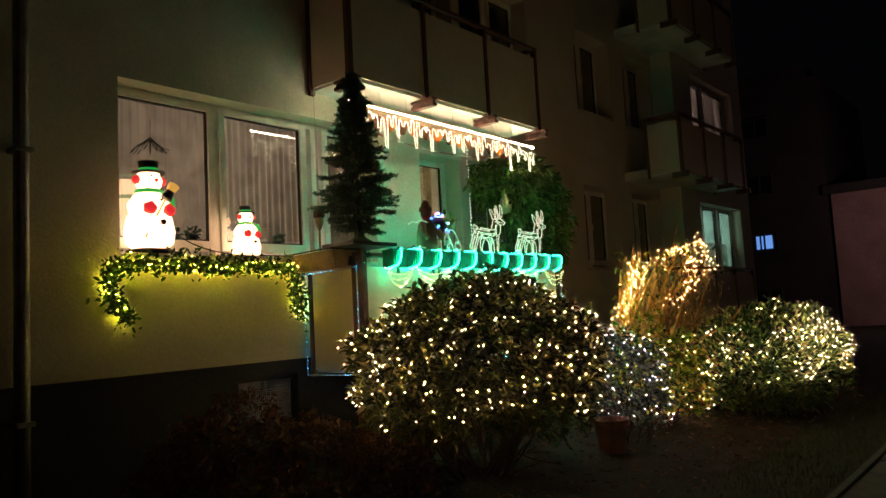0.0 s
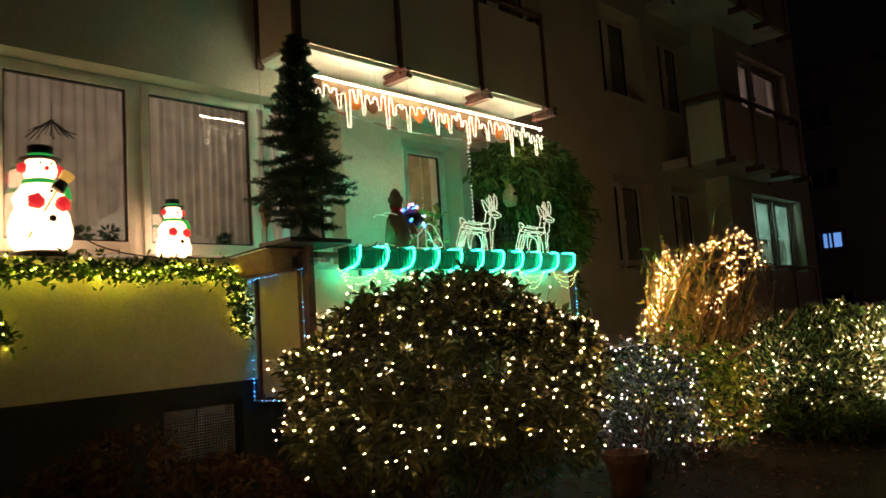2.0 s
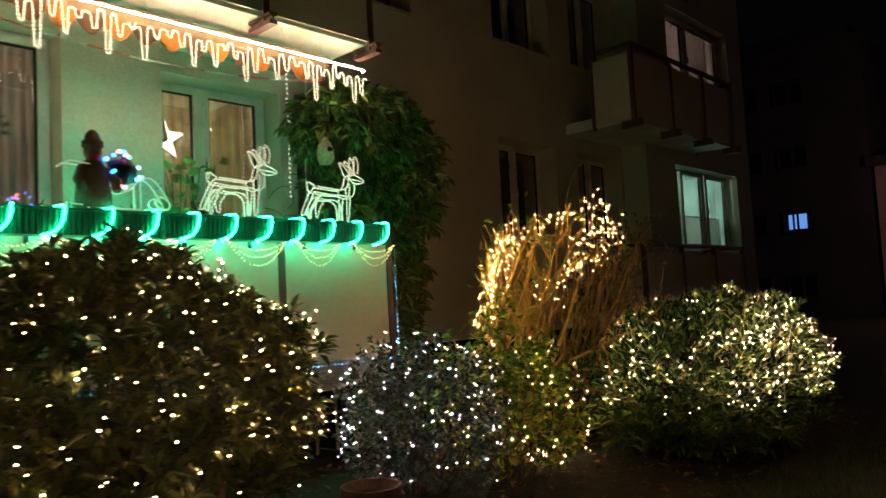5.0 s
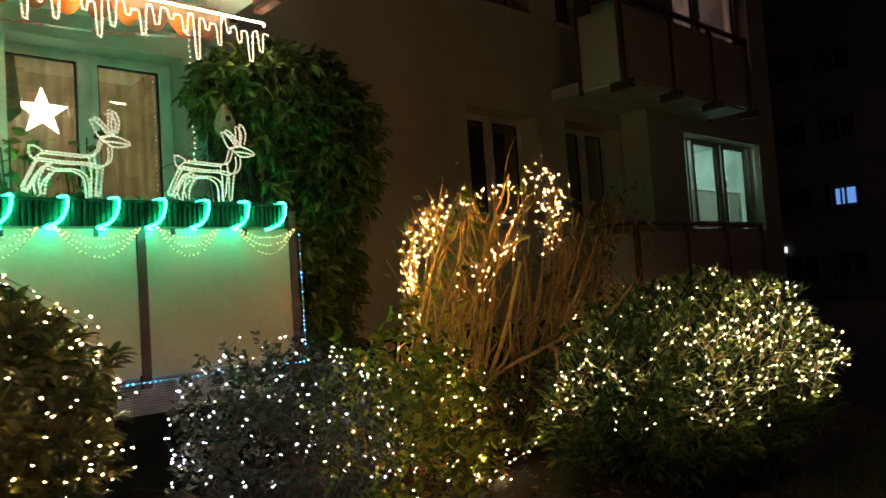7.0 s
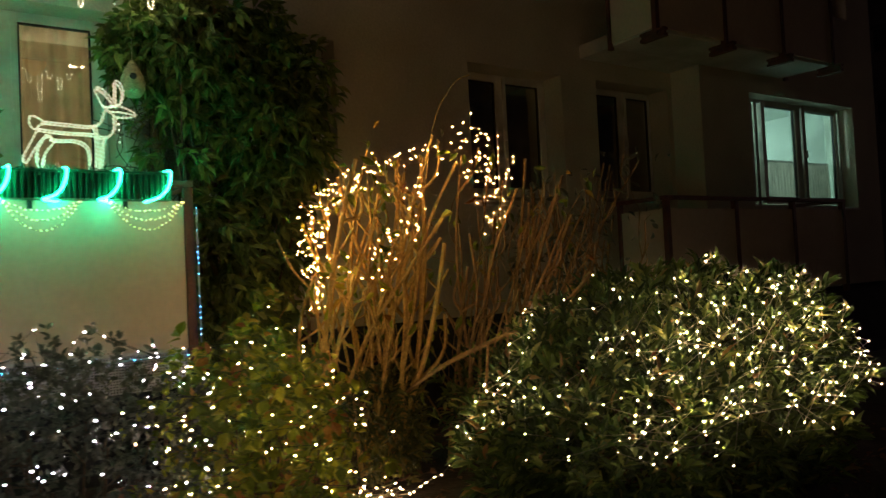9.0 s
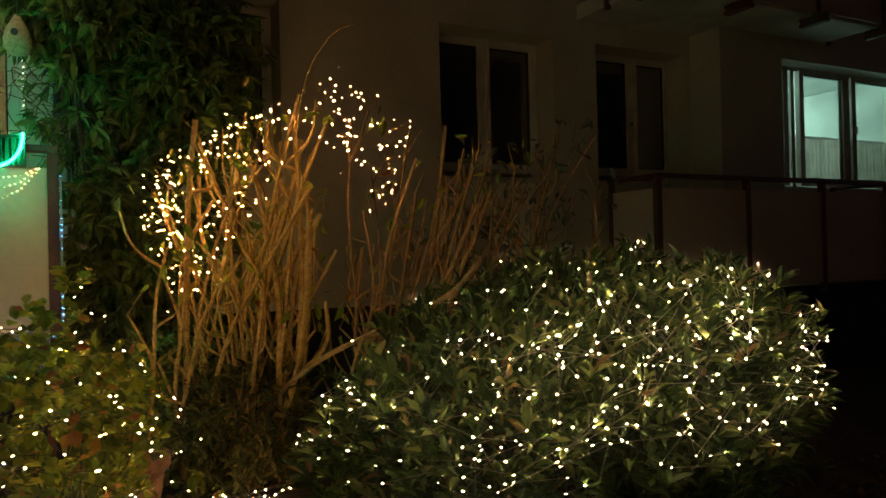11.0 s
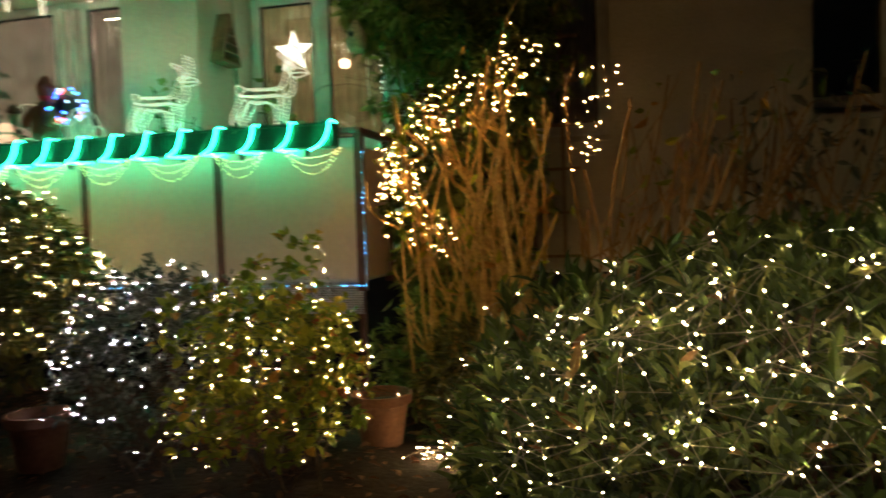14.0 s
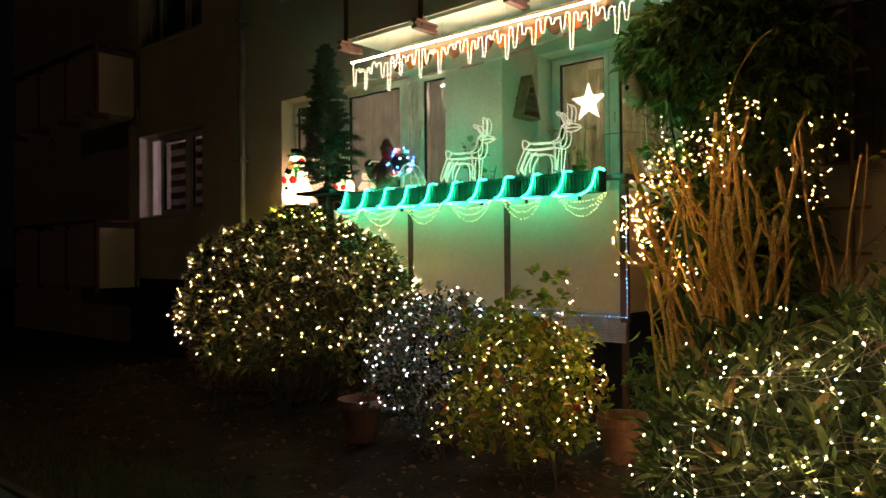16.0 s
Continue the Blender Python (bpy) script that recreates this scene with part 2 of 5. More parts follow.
def tube(points, radius, sides=6, closed=False):
    """Verts and faces of a round bar along points; radius a number or one for each point."""
    p = np.asarray(points, float)
    n = len(p)
    r = np.broadcast_to(np.asarray(radius, float), (n,))
    if closed:
        d = np.roll(p, -1, 0) - np.roll(p, 1, 0)
    else:
        d = np.gradient(p, axis=0)
    d /= np.linalg.norm(d, axis=1)[:, None] + 1e-9
    ref = np.array((0.0, 0.0, 1.0)) if abs(d[0][2]) < 0.9 else np.array((1.0, 0.0, 0.0))
    u = np.cross(d[0], ref)
    v, f = [], []
    for i in range(n):
        u = u - d[i] * (u @ d[i])
        ln = np.linalg.norm(u)
        if ln < 1e-6:
            u = np.cross(d[i], (0.3, 0.5, 0.8))
            ln = np.linalg.norm(u)
        u = u / ln
        w = np.cross(d[i], u)
        for k in range(sides):
            a = 2 * math.pi * k / sides
            v.append(p[i] + r[i] * (math.cos(a) * u + math.sin(a) * w))
    for i in range(n if closed else n - 1):
        j = (i + 1) % n
        for k in range(sides):
            k2 = (k + 1) % sides
            f.append((i * sides + k, i * sides + k2, j * sides + k2, j * sides + k))
    if not closed:
        f.append(tuple(range(sides))[::-1])
        f.append(tuple(range((n - 1) * sides, n * sides)))
    return v, f


def joined(pieces):
    v, f, base = [], [], 0
    for pv, pf in pieces:
        v.extend(pv)
        f.extend([tuple(i + base for i in q) for q in pf])
        base += len(pv)
    return v, f


G = (1 + 5**0.5) / 2
ICO_V = np.array([(-1, G, 0), (1, G, 0), (-1, -G, 0), (1, -G, 0), (0, -1, G), (0, 1, G), (0, -1, -G), (0, 1, -G), (G, 0, -1), (G, 0, 1), (-G, 0, -1), (-G, 0, 1)]) / math.sqrt(1 + G * G)
ICO_F = np.array([(0, 11, 5), (0, 5, 1), (0, 1, 7), (0, 7, 10), (0, 10, 11), (1, 5, 9), (5, 11, 4), (11, 10, 2), (10, 7, 6), (7, 1, 8), (3, 9, 4), (3, 4, 2), (3, 2, 6), (3, 6, 8), (3, 8, 9), (4, 9, 5), (2, 4, 11), (6, 2, 10), (8, 6, 7), (9, 8, 1)])


def dots(points, radius):
    """Small round bulbs at points."""
    p = np.asarray(points, float)
    r = np.broadcast_to(np.asarray(radius, float), (len(p),))
    v = (p[:, None, :] + ICO_V[None] * r[:, None, None]).reshape(-1, 3)
    f = (ICO_F[None] + 12 * np.arange(len(p))[:, None, None]).reshape(-1, 3)
    return v, f.tolist()


LEAF_V = np.array([(0, 0, 0), (-0.5, 0.4, 0.12), (0.5, 0.4, 0.12), (-0.36, 0.75, 0.04), (0.36, 0.75, 0.04), (0, 1, -0.14), (0, 0.4, 0), (0, 0.75, -0.05)])
LEAF_F = [(0, 2, 6), (0, 6, 1), (6, 2, 4, 7), (1, 6, 7, 3), (7, 4, 5), (3, 7, 5)]


def leaves(points, ways, lengths, width, rng, twist=3.14):
    """A folded leaf at each point, along its way; width is a share of its length."""
    p, y = np.asarray(points, float), np.asarray(ways, float)
    y = y / (np.linalg.norm(y, axis=1)[:, None] + 1e-9)
    ref = np.tile((0.0, 0.0, 1.0), (len(p), 1)) + rng.normal(0, 0.25, (len(p), 3))
    x = np.cross(y, ref)
    x /= np.linalg.norm(x, axis=1)[:, None] + 1e-9
    z = np.cross(x, y)
    a = rng.uniform(-twist, twist, len(p))[:, None]
    x, z = x * np.cos(a) + z * np.sin(a), z * np.cos(a) - x * np.sin(a)
    s = np.asarray(lengths, float)[:, None, None]
    t = LEAF_V[None]
    v = p[:, None] + s * (x[:, None] * t[..., :1] * width + y[:, None] * t[..., 1:2] + z[:, None] * t[..., 2:] * 0.9)
    f = [tuple(i + 8 * k for i in q) for k in range(len(p)) for q in LEAF_F]
    return v.reshape(-1, 3), f


def wall(name, x0, x1, z0, z1, front, back, holes, material, label="", axis="y"):
    """A wall with thickness and openings that go through it; holes: (x0, x1, z0, z1)."""
    xs = sorted({x0, x1, *(v for h in holes for v in h[:2])})
    zs = sorted({z0, z1, *(v for h in holes for v in h[2:])})
    full = {}
    for i in range(len(xs) - 1):
        for k in range(len(zs) - 1):
            cx, cz = (xs[i] + xs[i + 1]) / 2, (zs[k] + zs[k + 1]) / 2
            full[i, k] = not any(h[0] < cx < h[1] and h[2] < cz < h[3] for h in holes)
    bm = bmesh.new()
    at = {}

    def vert(i, k, b):
        if (i, k, b) not in at:
            co = (xs[i], back if b else front, zs[k])
            at[i, k, b] = bm.verts.new(co if axis == "y" else (co[1], co[0], co[2]))
        return at[i, k, b]

    for (i, k), solid in full.items():
        if not solid:
            continue
        bm.faces.new([vert(i, k, 0), vert(i + 1, k, 0), vert(i + 1, k + 1, 0), vert(i, k + 1, 0)])
        bm.faces.new([vert(i, k, 1), vert(i, k + 1, 1), vert(i + 1, k + 1, 1), vert(i + 1, k, 1)])
        for di, dk, a, b in ((-1, 0, (i, k), (i, k + 1)), (1, 0, (i + 1, k + 1), (i + 1, k)), (0, -1, (i + 1, k), (i, k)), (0, 1, (i, k + 1), (i + 1, k + 1))):
            if not full.get((i + di, k + dk), False):
                bm.faces.new([vert(*a, 0), vert(*b, 0), vert(*b, 1), vert(*a, 1)])
    bmesh.ops.recalc_face_normals(bm, faces=bm.faces)
    return tagged(part(name, bm, material), label, "wall", kind="structure")


def window(name, x0, x1, z0, z1, y, panes, label, sill=None, gz=None):
    """A window set in an opening at the plane y; panes: (x0, x1) of each glass; sill: how far it stands forward from y."""
    root = tagged(thing(name, label, "window"), kind="structure")
    g0, g1 = gz or (z0 + 0.13, z1 - 0.1)
    cuts = [x0] + [(a[1] + b[0]) / 2 for a, b in zip(panes, panes[1:])] + [x1]
    part("window_frame", boxes((x0, x1, y, y + 0.07, z1 - 0.045, z1), (x0, x1, y, y + 0.07, z0, z0 + 0.045), *((c - 0.03, c + 0.03, y + 0.002, y + 0.068, z0 + 0.045, z1 - 0.045) for c in cuts[1:-1]), (x0, x0 + 0.04, y, y + 0.07, z0 + 0.045, z1 - 0.045), (x1 - 0.04, x1, y, y + 0.07, z0 + 0.045, z1 - 0.045)), REVEAL, root)
    for k, (a, b) in enumerate(panes):
        s0, s1 = max(cuts[k] + 0.03, a - 0.075), min(cuts[k + 1] - 0.03, b + 0.075)
        t0, t1 = max(z0 + 0.03, g0 - 0.085), min(z1 - 0.03, g1 + 0.075)
        sash = part("sash", boxes((s0, a, y - 0.018, y + 0.05, t0, t1), (b, s1, y - 0.018, y + 0.05, t0, t1), (a, b, y - 0.018, y + 0.05, t0, g0), (a, b, y - 0.018, y + 0.05, g1, t1), bevel=0.004), REVEAL, root)
        part("seal", boxes((a, a + 0.012, y + 0.0, y + 0.03, g0, g1), (b - 0.012, b, y + 0.0, y + 0.03, g0, g1), (a + 0.012, b - 0.012, y, y + 0.03, g0, g0 + 0.012), (a + 0.012, b - 0.012, y, y + 0.03, g1 - 0.012, g1)), SEAL, sash, "black rubber seal")
        pane = part("pane", boxes((a + 0.006, b - 0.006, y + 0.012, y + 0.018, g0 + 0.006, g1 - 0.006)), GLASS, sash)
        pane.visible_shadow = False
        if x1 - x0 < 6 and k == len(panes) - 1:
            part("window_handle", boxes((a - 0.045, a - 0.03, y - 0.055, y - 0.02, (g0 + g1) / 2 - 0.05, (g0 + g1) / 2 + 0.05), bevel=0.004), REVEAL, sash)
    if sill:
        part("window_sill", boxes((x0 - 0.02, x1 + 0.02, y - sill, y - 0.004, z0 - 0.045, z0 - 0.006), bevel=0.006), SILLSTONE, root, "pale stone sill")
    return root


def curtain(x0, x1, z0, z1, y, material, label, deep=0.03, wave=0.075, seed=1, hem=None):
    """A pleated curtain that hangs behind a window, from a rail."""
    rng = np.random.default_rng(seed)
    n = int((x1 - x0) / 0.011)
    x = np.linspace(x0, x1, n)
    ph = np.cumsum(rng.uniform(0.7, 1.3, n)) * (2 * math.pi * 0.011 / wave)
    verts, faces = [], []
    rows = 7
    for r in range(rows):
        s = r / (rows - 1)
        for i in range(n):
            verts.append((x[i] + 0.006 * math.sin(ph[i] * 0.5 + 3 * s), y + deep * (0.55 + 0.45 * s) * math.sin(ph[i] + 0.5 * s * math.sin(i * 0.05)), z1 - (z1 - (hem(x[i]) if hem else z0)) * s))
    for r in range(rows - 1):
        for i in range(n - 1):
            a = r * n + i
            faces.append((a, a + 1, a + n + 1, a + n))
    root = thing("curtain", label, "curtain", "curtains behind the windows")
    arrays("curtain_cloth", verts, faces, material, root, smooth=True)
    part("curtain_rail", boxes((x0 - 0.03, x1 + 0.03, y - 0.012, y + 0.012, z1, z1 + 0.025), bevel=0.003), WHITEPL, root, "white curtain rail")
    return root


def room(name, x0, x1, y0, y1, z0, z1, material):
    """A closed room behind a window: floor, ceiling, back and side walls with thickness."""
    t = 0.06
    return tagged(part(name, boxes((x0, x1, y1, y1 + t, z0, z1), (x0 - t, x0, y0, y1 + t, z0, z1), (x1, x1 + t, y0, y1 + t, z0, z1), (x0 - t, x1 + t, y0, y1 + t, z0 - t, z0), (x0 - t, x1 + t, y0, y1 + t, z1, z1 + t)), material), "plain painted room walls seen through a window", "wall", kind="structure")


# ---- ground ----
S = 2.72  # storey height


def lay(name, x0, x1, y0, y1, z, nx, ny, material, rough, label, category, seed, rise=0.0):
    v, f = [], []
    for j in range(ny + 1):
        for i in range(nx + 1):
            x, y = x0 + (x1 - x0) * i / nx, y0 + (y1 - y0) * j / ny
            edge = min(i, nx - i, j, ny - j) > 0
            v.append((x, y, z + rise * min(1, max(0, (y - y0) / 1.3)) + (rough * (noise.noise((x * 2.3, y * 2.3, seed)) + 0.5 * noise.noise((x * 7, y * 7, seed))) if edge else 0)))
    for j in range(ny):
        for i in range(nx):
            a = j * (nx + 1) + i
            f.append((a, a + 1, a + nx + 2, a + nx + 1))
    return tagged(arrays(name, v, f, material, smooth=True), label, category, kind="structure")


lay("ground", -150, 150, -120, 150, -0.03, 60, 60, LAWN, 0.0, "dark winter lawn that runs to the horizon", "ground", 1)
lay("planting_bed", 1.2, 13.2, 2.3, 5.46, 0.0, 150, 50, SOIL, 0.025, "dark soil bed with fallen leaves", "ground", 2, 0.13)
lay("lawn", -12.0, 24.0, 1.5, 2.34, 0.0, 200, 12, LAWN, 0.012, "worn strip of dark winter grass", "ground", 3)

# pavement of concrete slabs along the garden
pavement = tagged(thing("pavement", "grey concrete slab footpath beside the lawn", "pavement"), kind="structure")
part("pavement_bed", boxes((-14, 30, -0.9, 1.44, -0.06, -0.012)), SOIL, pavement)
part("kerb", boxes((-14, 30, 1.44, 1.5, -0.05, 0.012), bevel=0.008), PAVING, pavement, "narrow concrete edging")
slab_bm = boxes((0, 0.492, 0, 0.492, -0.04, 0.0), bevel=0.005)
slab_me = bpy.data.meshes.new("slab")
slab_bm.to_mesh(slab_me)
slab_bm.free()
slab_me.materials.append(PAVING)
rs = random.Random(4)
for i in range(50):
    for j in range(4):
        ob = new("slab", slab_me)
        ob.parent = pavement
        ob.matrix_local = pose(-1.5 + i * 0.5, -0.58 + j * 0.5, 0.008 + rs.uniform(-0.003, 0.003), rs.uniform(-0.3, 0.3), rs.uniform(-0.3, 0.3), rs.uniform(-0.2, 0.2))

# ---- the apartment house ----
TOP = 13.2
A, B, C = 5.46, 6.02, 5.6  # planes of the three stretches of wall
big = (2.69, 5.44, 2.07, 3.47)
holes_a = [(-1.03, 0.83, 2.13, 3.42)]
for k in range(4):
    z = k * S
    if k:
        holes_a += [(2.69, 5.44, 2.07 + z, 3.47 + z), (-1.03, 0.83, 2.13 + z, 3.42 + z)]
holes_a += [big]
wall("wall_near", -1.4, 6.165, 1.16, TOP, A, A + 0.32, [h for h in holes_a if h[2] > 1.16], STUCCO, "rough cream stucco house wall with windows")
wall("plinth_near", -1.4, 6.165, -0.05, 1.16, A + 0.03, A + 0.32, [(3.72, 4.36, 0.58, 1.03)], PLINTH, "dark painted plinth with a basement window")
wall("wall_step_near", A + 0.32, B + 0.32, -0.05, TOP, 5.865, 6.165, [], STUCCO, "cream stucco return of the stepped wall", axis="x")
holes_b = []
for k in range(4):
    z = k * S
    holes_b += [(6.21, 7.60, 2.07 + z, 3.52 + z), (7.78, 9.44, 2.07 + z, 3.55 + z), (10.91, 12.17, 2.12 + z, 3.53 + z), (12.7, 13.92, 2.12 + z, 3.53 + z)]
wall("wall_middle", 6.165, 14.0, 0.98, TOP, B, B + 0.32, holes_b, STUCCO, "recessed stretch of cream stucco house wall")
wall("plinth_middle", 6.165, 14.0, -0.05, 0.98, B + 0.03, B + 0.32, [], PLINTH, "dark painted plinth")
wall("wall_step_far", C, B + 0.32, -0.05, TOP, 14.0, 14.3, [], STUCCO, "cream stucco return of the stepped wall", axis="x")
holes_c = [(14.95, 17.42, 2.06 + k * S, 3.5 + k * S) for k in range(4)]
wall("wall_far", 14.3, 18.06, 0.98, TOP, C, C + 0.32, holes_c, STUCCO, "cream stucco house wall with a lit window")
wall("plinth_far", 14.3, 18.06, -0.05, 0.98, C + 0.03, C + 0.32, [], PLINTH, "dark painted plinth")
wall("wall_end", C + 0.32, 15.0, -0.05, TOP, 17.74, 18.06, [], STUCCO, "plain stucco gable wall", axis="x")
wall("wall_left_step", A + 0.32, B + 0.3, -0.05, TOP, -1.4, -1.1, [], STUCCO, "cream stucco return of the stepped wall", axis="x")
wall("wall_left", -8.0, -1.4, -0.05, TOP, B, B + 0.3, [], STUCCO, "unlit stretch of stucco house wall")
wall("wall_back", -8.0, 18.06, -0.05, TOP, 15.0, 15.3, [], STUCCO, "plain back wall of the house")
tagged(part("roof", boxes((-8.3, 18.4, 5.0, 15.6, TOP, TOP + 0.3)), ROOFTILE), "flat dark roof with a wide edge", "roof", kind="structure")

room("room_living", 2.3, 5.8, A + 0.33, 9.2, 1.15, 3.62, ROOM)
room("room_balcony_side", 6.2, 7.68, B + 0.33, 9.0, 1.15, 3.62, ROOM)
room("room_middle", 7.8, 12.4, B + 0.33, 9.0, 1.15, 3.62, ROOM)
room("room_middle_far", 12.6, 14.2, B + 0.33, 9.0, 1.15, 3.62, ROOM)
room("room_lit_far", 14.4, 17.65, C + 0.33, 9.0, 1.15, 3.62, PALEROOM)
room("room_lit_upper", 14.4, 17.65, C + 0.33, 9.0, 1.15 + S, 3.62 + S, ROOM)
room("room_left", -1.05, 1.2, A + 0.33, 8.6, 1.15, 3.62, ROOM)

# windows, storey by storey
window("window_1", 2.70, 5.43, 2.07, 3.465, 5.66, [(2.77, 3.585), (3.755, 4.61), (4.965, 5.345)], "wide white plastic window with three casements", 0.22, (2.235, 3.385))
window("window_2", 6.22, 7.59, 2.07, 3.515, 6.27, [(6.32, 6.835), (6.99, 7.485)], "white plastic window beside the balcony", 0.27, (2.2, 3.44))
window("window_3", 7.79, 9.43, 2.07, 3.545, 6.27, [(7.89, 8.6), (8.82, 9.345)], "dark unlit white-framed window behind a climber", 0.27, (2.2, 3.465))
window("window_4", 10.92, 12.16, 2.12, 3.525, 6.3, [(10.98, 11.45), (11.595, 12.06)], "dark unlit window with two narrow panes", 0.3, (2.29, 3.44))
window("window_5", 12.71, 13.91, 2.12, 3.525, 6.3, [(12.8, 13.32), (13.47, 13.86)], "dark unlit window with two narrow panes", 0.3, (2.3, 3.45))
window("window_6", 14.96, 17.41, 2.06, 3.495, 5.8, [(15.05, 15.2), (15.55, 16.25), (16.5, 17.25)], "lit window with white frame and pale room behind", 0.22, (2.2, 3.42))
window("window_7", -1.02, 0.82, 2.13, 3.415, 5.66, [(-0.62, 0.06), (0.24, 0.74)], "window with a striped roller blind half lit", 0.22, (2.24, 3.33))
for k in range(1, 4):
    z = k * S
    window("window_upper", 2.70, 5.43, 2.07 + z, 3.465 + z, 5.66, [(2.77, 3.585), (3.755, 4.61), (4.965, 5.345)], "wide unlit upper window", 0.22)
    window("window_upper", 6.22, 7.59, 2.07 + z, 3.515 + z, 6.27, [(6.32, 6.835), (6.99, 7.485)], "unlit upper window above the balcony", 0.27)
    window("window_upper", 10.92, 12.16, 2.12 + z, 3.525 + z, 6.3, [(10.98, 11.45), (11.595, 12.06)], "dark upper window with two panes", 0.3)
    window("window_upper", 12.71, 13.91, 2.12 + z, 3.525 + z, 6.3, [(12.8, 13.32), (13.47, 13.86)], "dark upper window with two panes", 0.3)
    window("window_upper", 14.96, 17.41, 2.06 + z, 3.495 + z, 5.8, [(15.05, 15.9), (16.1, 17.3)], "upper window with light behind its curtains" if k == 1 else "dark upper window", 0.22)
    window("window_upper", 7.79, 9.43, 2.07 + z, 3.545 + z, 6.27, [(7.89, 8.6), (8.82, 9.345)], "dark upper window with two panes", 0.27)
    window("window_upper", -1.02, 0.82, 2.13 + z, 3.415 + z, 5.66, [(-0.62, 0.06), (0.24, 0.74)], "dark upper window", 0.22)

def gathered(x):
    """The hem is drawn up at the mullion and scalloped."""
    return max(1.9, 2.56 - (0.74 * (3.67 - x) if x < 3.67 else 0.4 * (x - 3.67)) + 0.014 * abs(math.sin(x * 60)))


curtain(2.55, 4.8, 1.9, 3.5, 5.86, CURTAIN, "grey net curtain with its scalloped hem drawn up", seed=2, hem=gathered)
curtain(4.83, 5.6, 1.9, 3.5, 5.88, CURTAIN, "grey pleated curtain behind the narrow casement", seed=3)
curtain(6.2, 7.6, 1.9, 3.55, 6.52, DRAPE, "beige pleated drapes behind the window", wave=0.1, seed=4)
curtain(15.0, 15.95, 1.95 + S, 3.5 + S, 6.0, CURTAIN, "pale curtain with light behind it", seed=5)
curtain(16.05, 17.4, 1.95 + S, 3.5 + S, 6.0, CURTAIN, "pale curtain with light behind it", seed=6)
curtain(8.8, 9.4, 1.95, 3.5, 6.5, CURTAIN, "dark hanging net curtain in an unlit window", seed=7)
curtain(15.0, 17.4, 2.0, 2.72, 6.0, CURTAIN, "short white net curtain across the lower window", seed=8)

# striped roller blind
blind = thing("roller_blind", "striped roller blind with dark and sheer bands", "blind")
part("blind_tube", boxes((-0.66, 0.78, 5.76, 5.81, 3.33, 3.38), bevel=0.01), WHITEPL, blind)
for k in range(6):
    z = 3.3 - k * 0.195
    part("dark_band", boxes((-0.64, 0.76, 5.782, 5.786, z - 0.1, z)), BROWNCLOTH, blind, "dark opaque band")
    part("sheer_band", boxes((-0.64, 0.76, 5.7825, 5.7855, z - 0.194, z - 0.101)), CURTAIN, blind, "sheer pale band")

# basement window with a wire grille
base_win = tagged(thing("window_8", "small basement window with wire grille in the plinth", "window"), kind="structure")
part("window_frame", boxes((3.72, 3.76, 5.55, 5.6, 0.58, 1.03), (4.32, 4.36, 5.55, 5.6, 0.58, 1.03), (3.76, 4.32, 5.55, 5.6, 0.99, 1.03), (3.76, 4.32, 5.55, 5.6, 0.58, 0.62), (4.03, 4.06, 5.55, 5.6, 0.62, 0.99)), BLACK, base_win)
part("pane", boxes((3.76, 4.32, 5.59, 5.594, 0.62, 0.99)), GLASS, base_win)
for k in range(26):
    part("grille_bar", boxes((3.765 + k * 0.0215, 3.77 + k * 0.0215, 5.5495, 5.5535, 0.62, 0.99)), MESHMETAL, base_win)
for k in range(17):
    part("grille_bar", boxes((3.76, 4.32, 5.545, 5.549, 0.635 + k * 0.021, 0.64 + k * 0.021)), MESHMETAL, base_win)

# drainpipe
pipe = thing("drainpipe", "grey zinc drainpipe fixed to the wall", "drainpipe")
arrays("pipe", *tube([(1.96, 5.36, z) for z in np.linspace(0.0, TOP, 12)], 0.05, 12), ZINC, pipe, smooth=True)
for z in (0.9, 2.75, 4.6, 6.5, 8.6):
    part("clamp", boxes((1.9, 2.02, 5.29, 5.46, z, z + 0.035), bevel=0.006), ZINC, pipe, "zinc clamp")


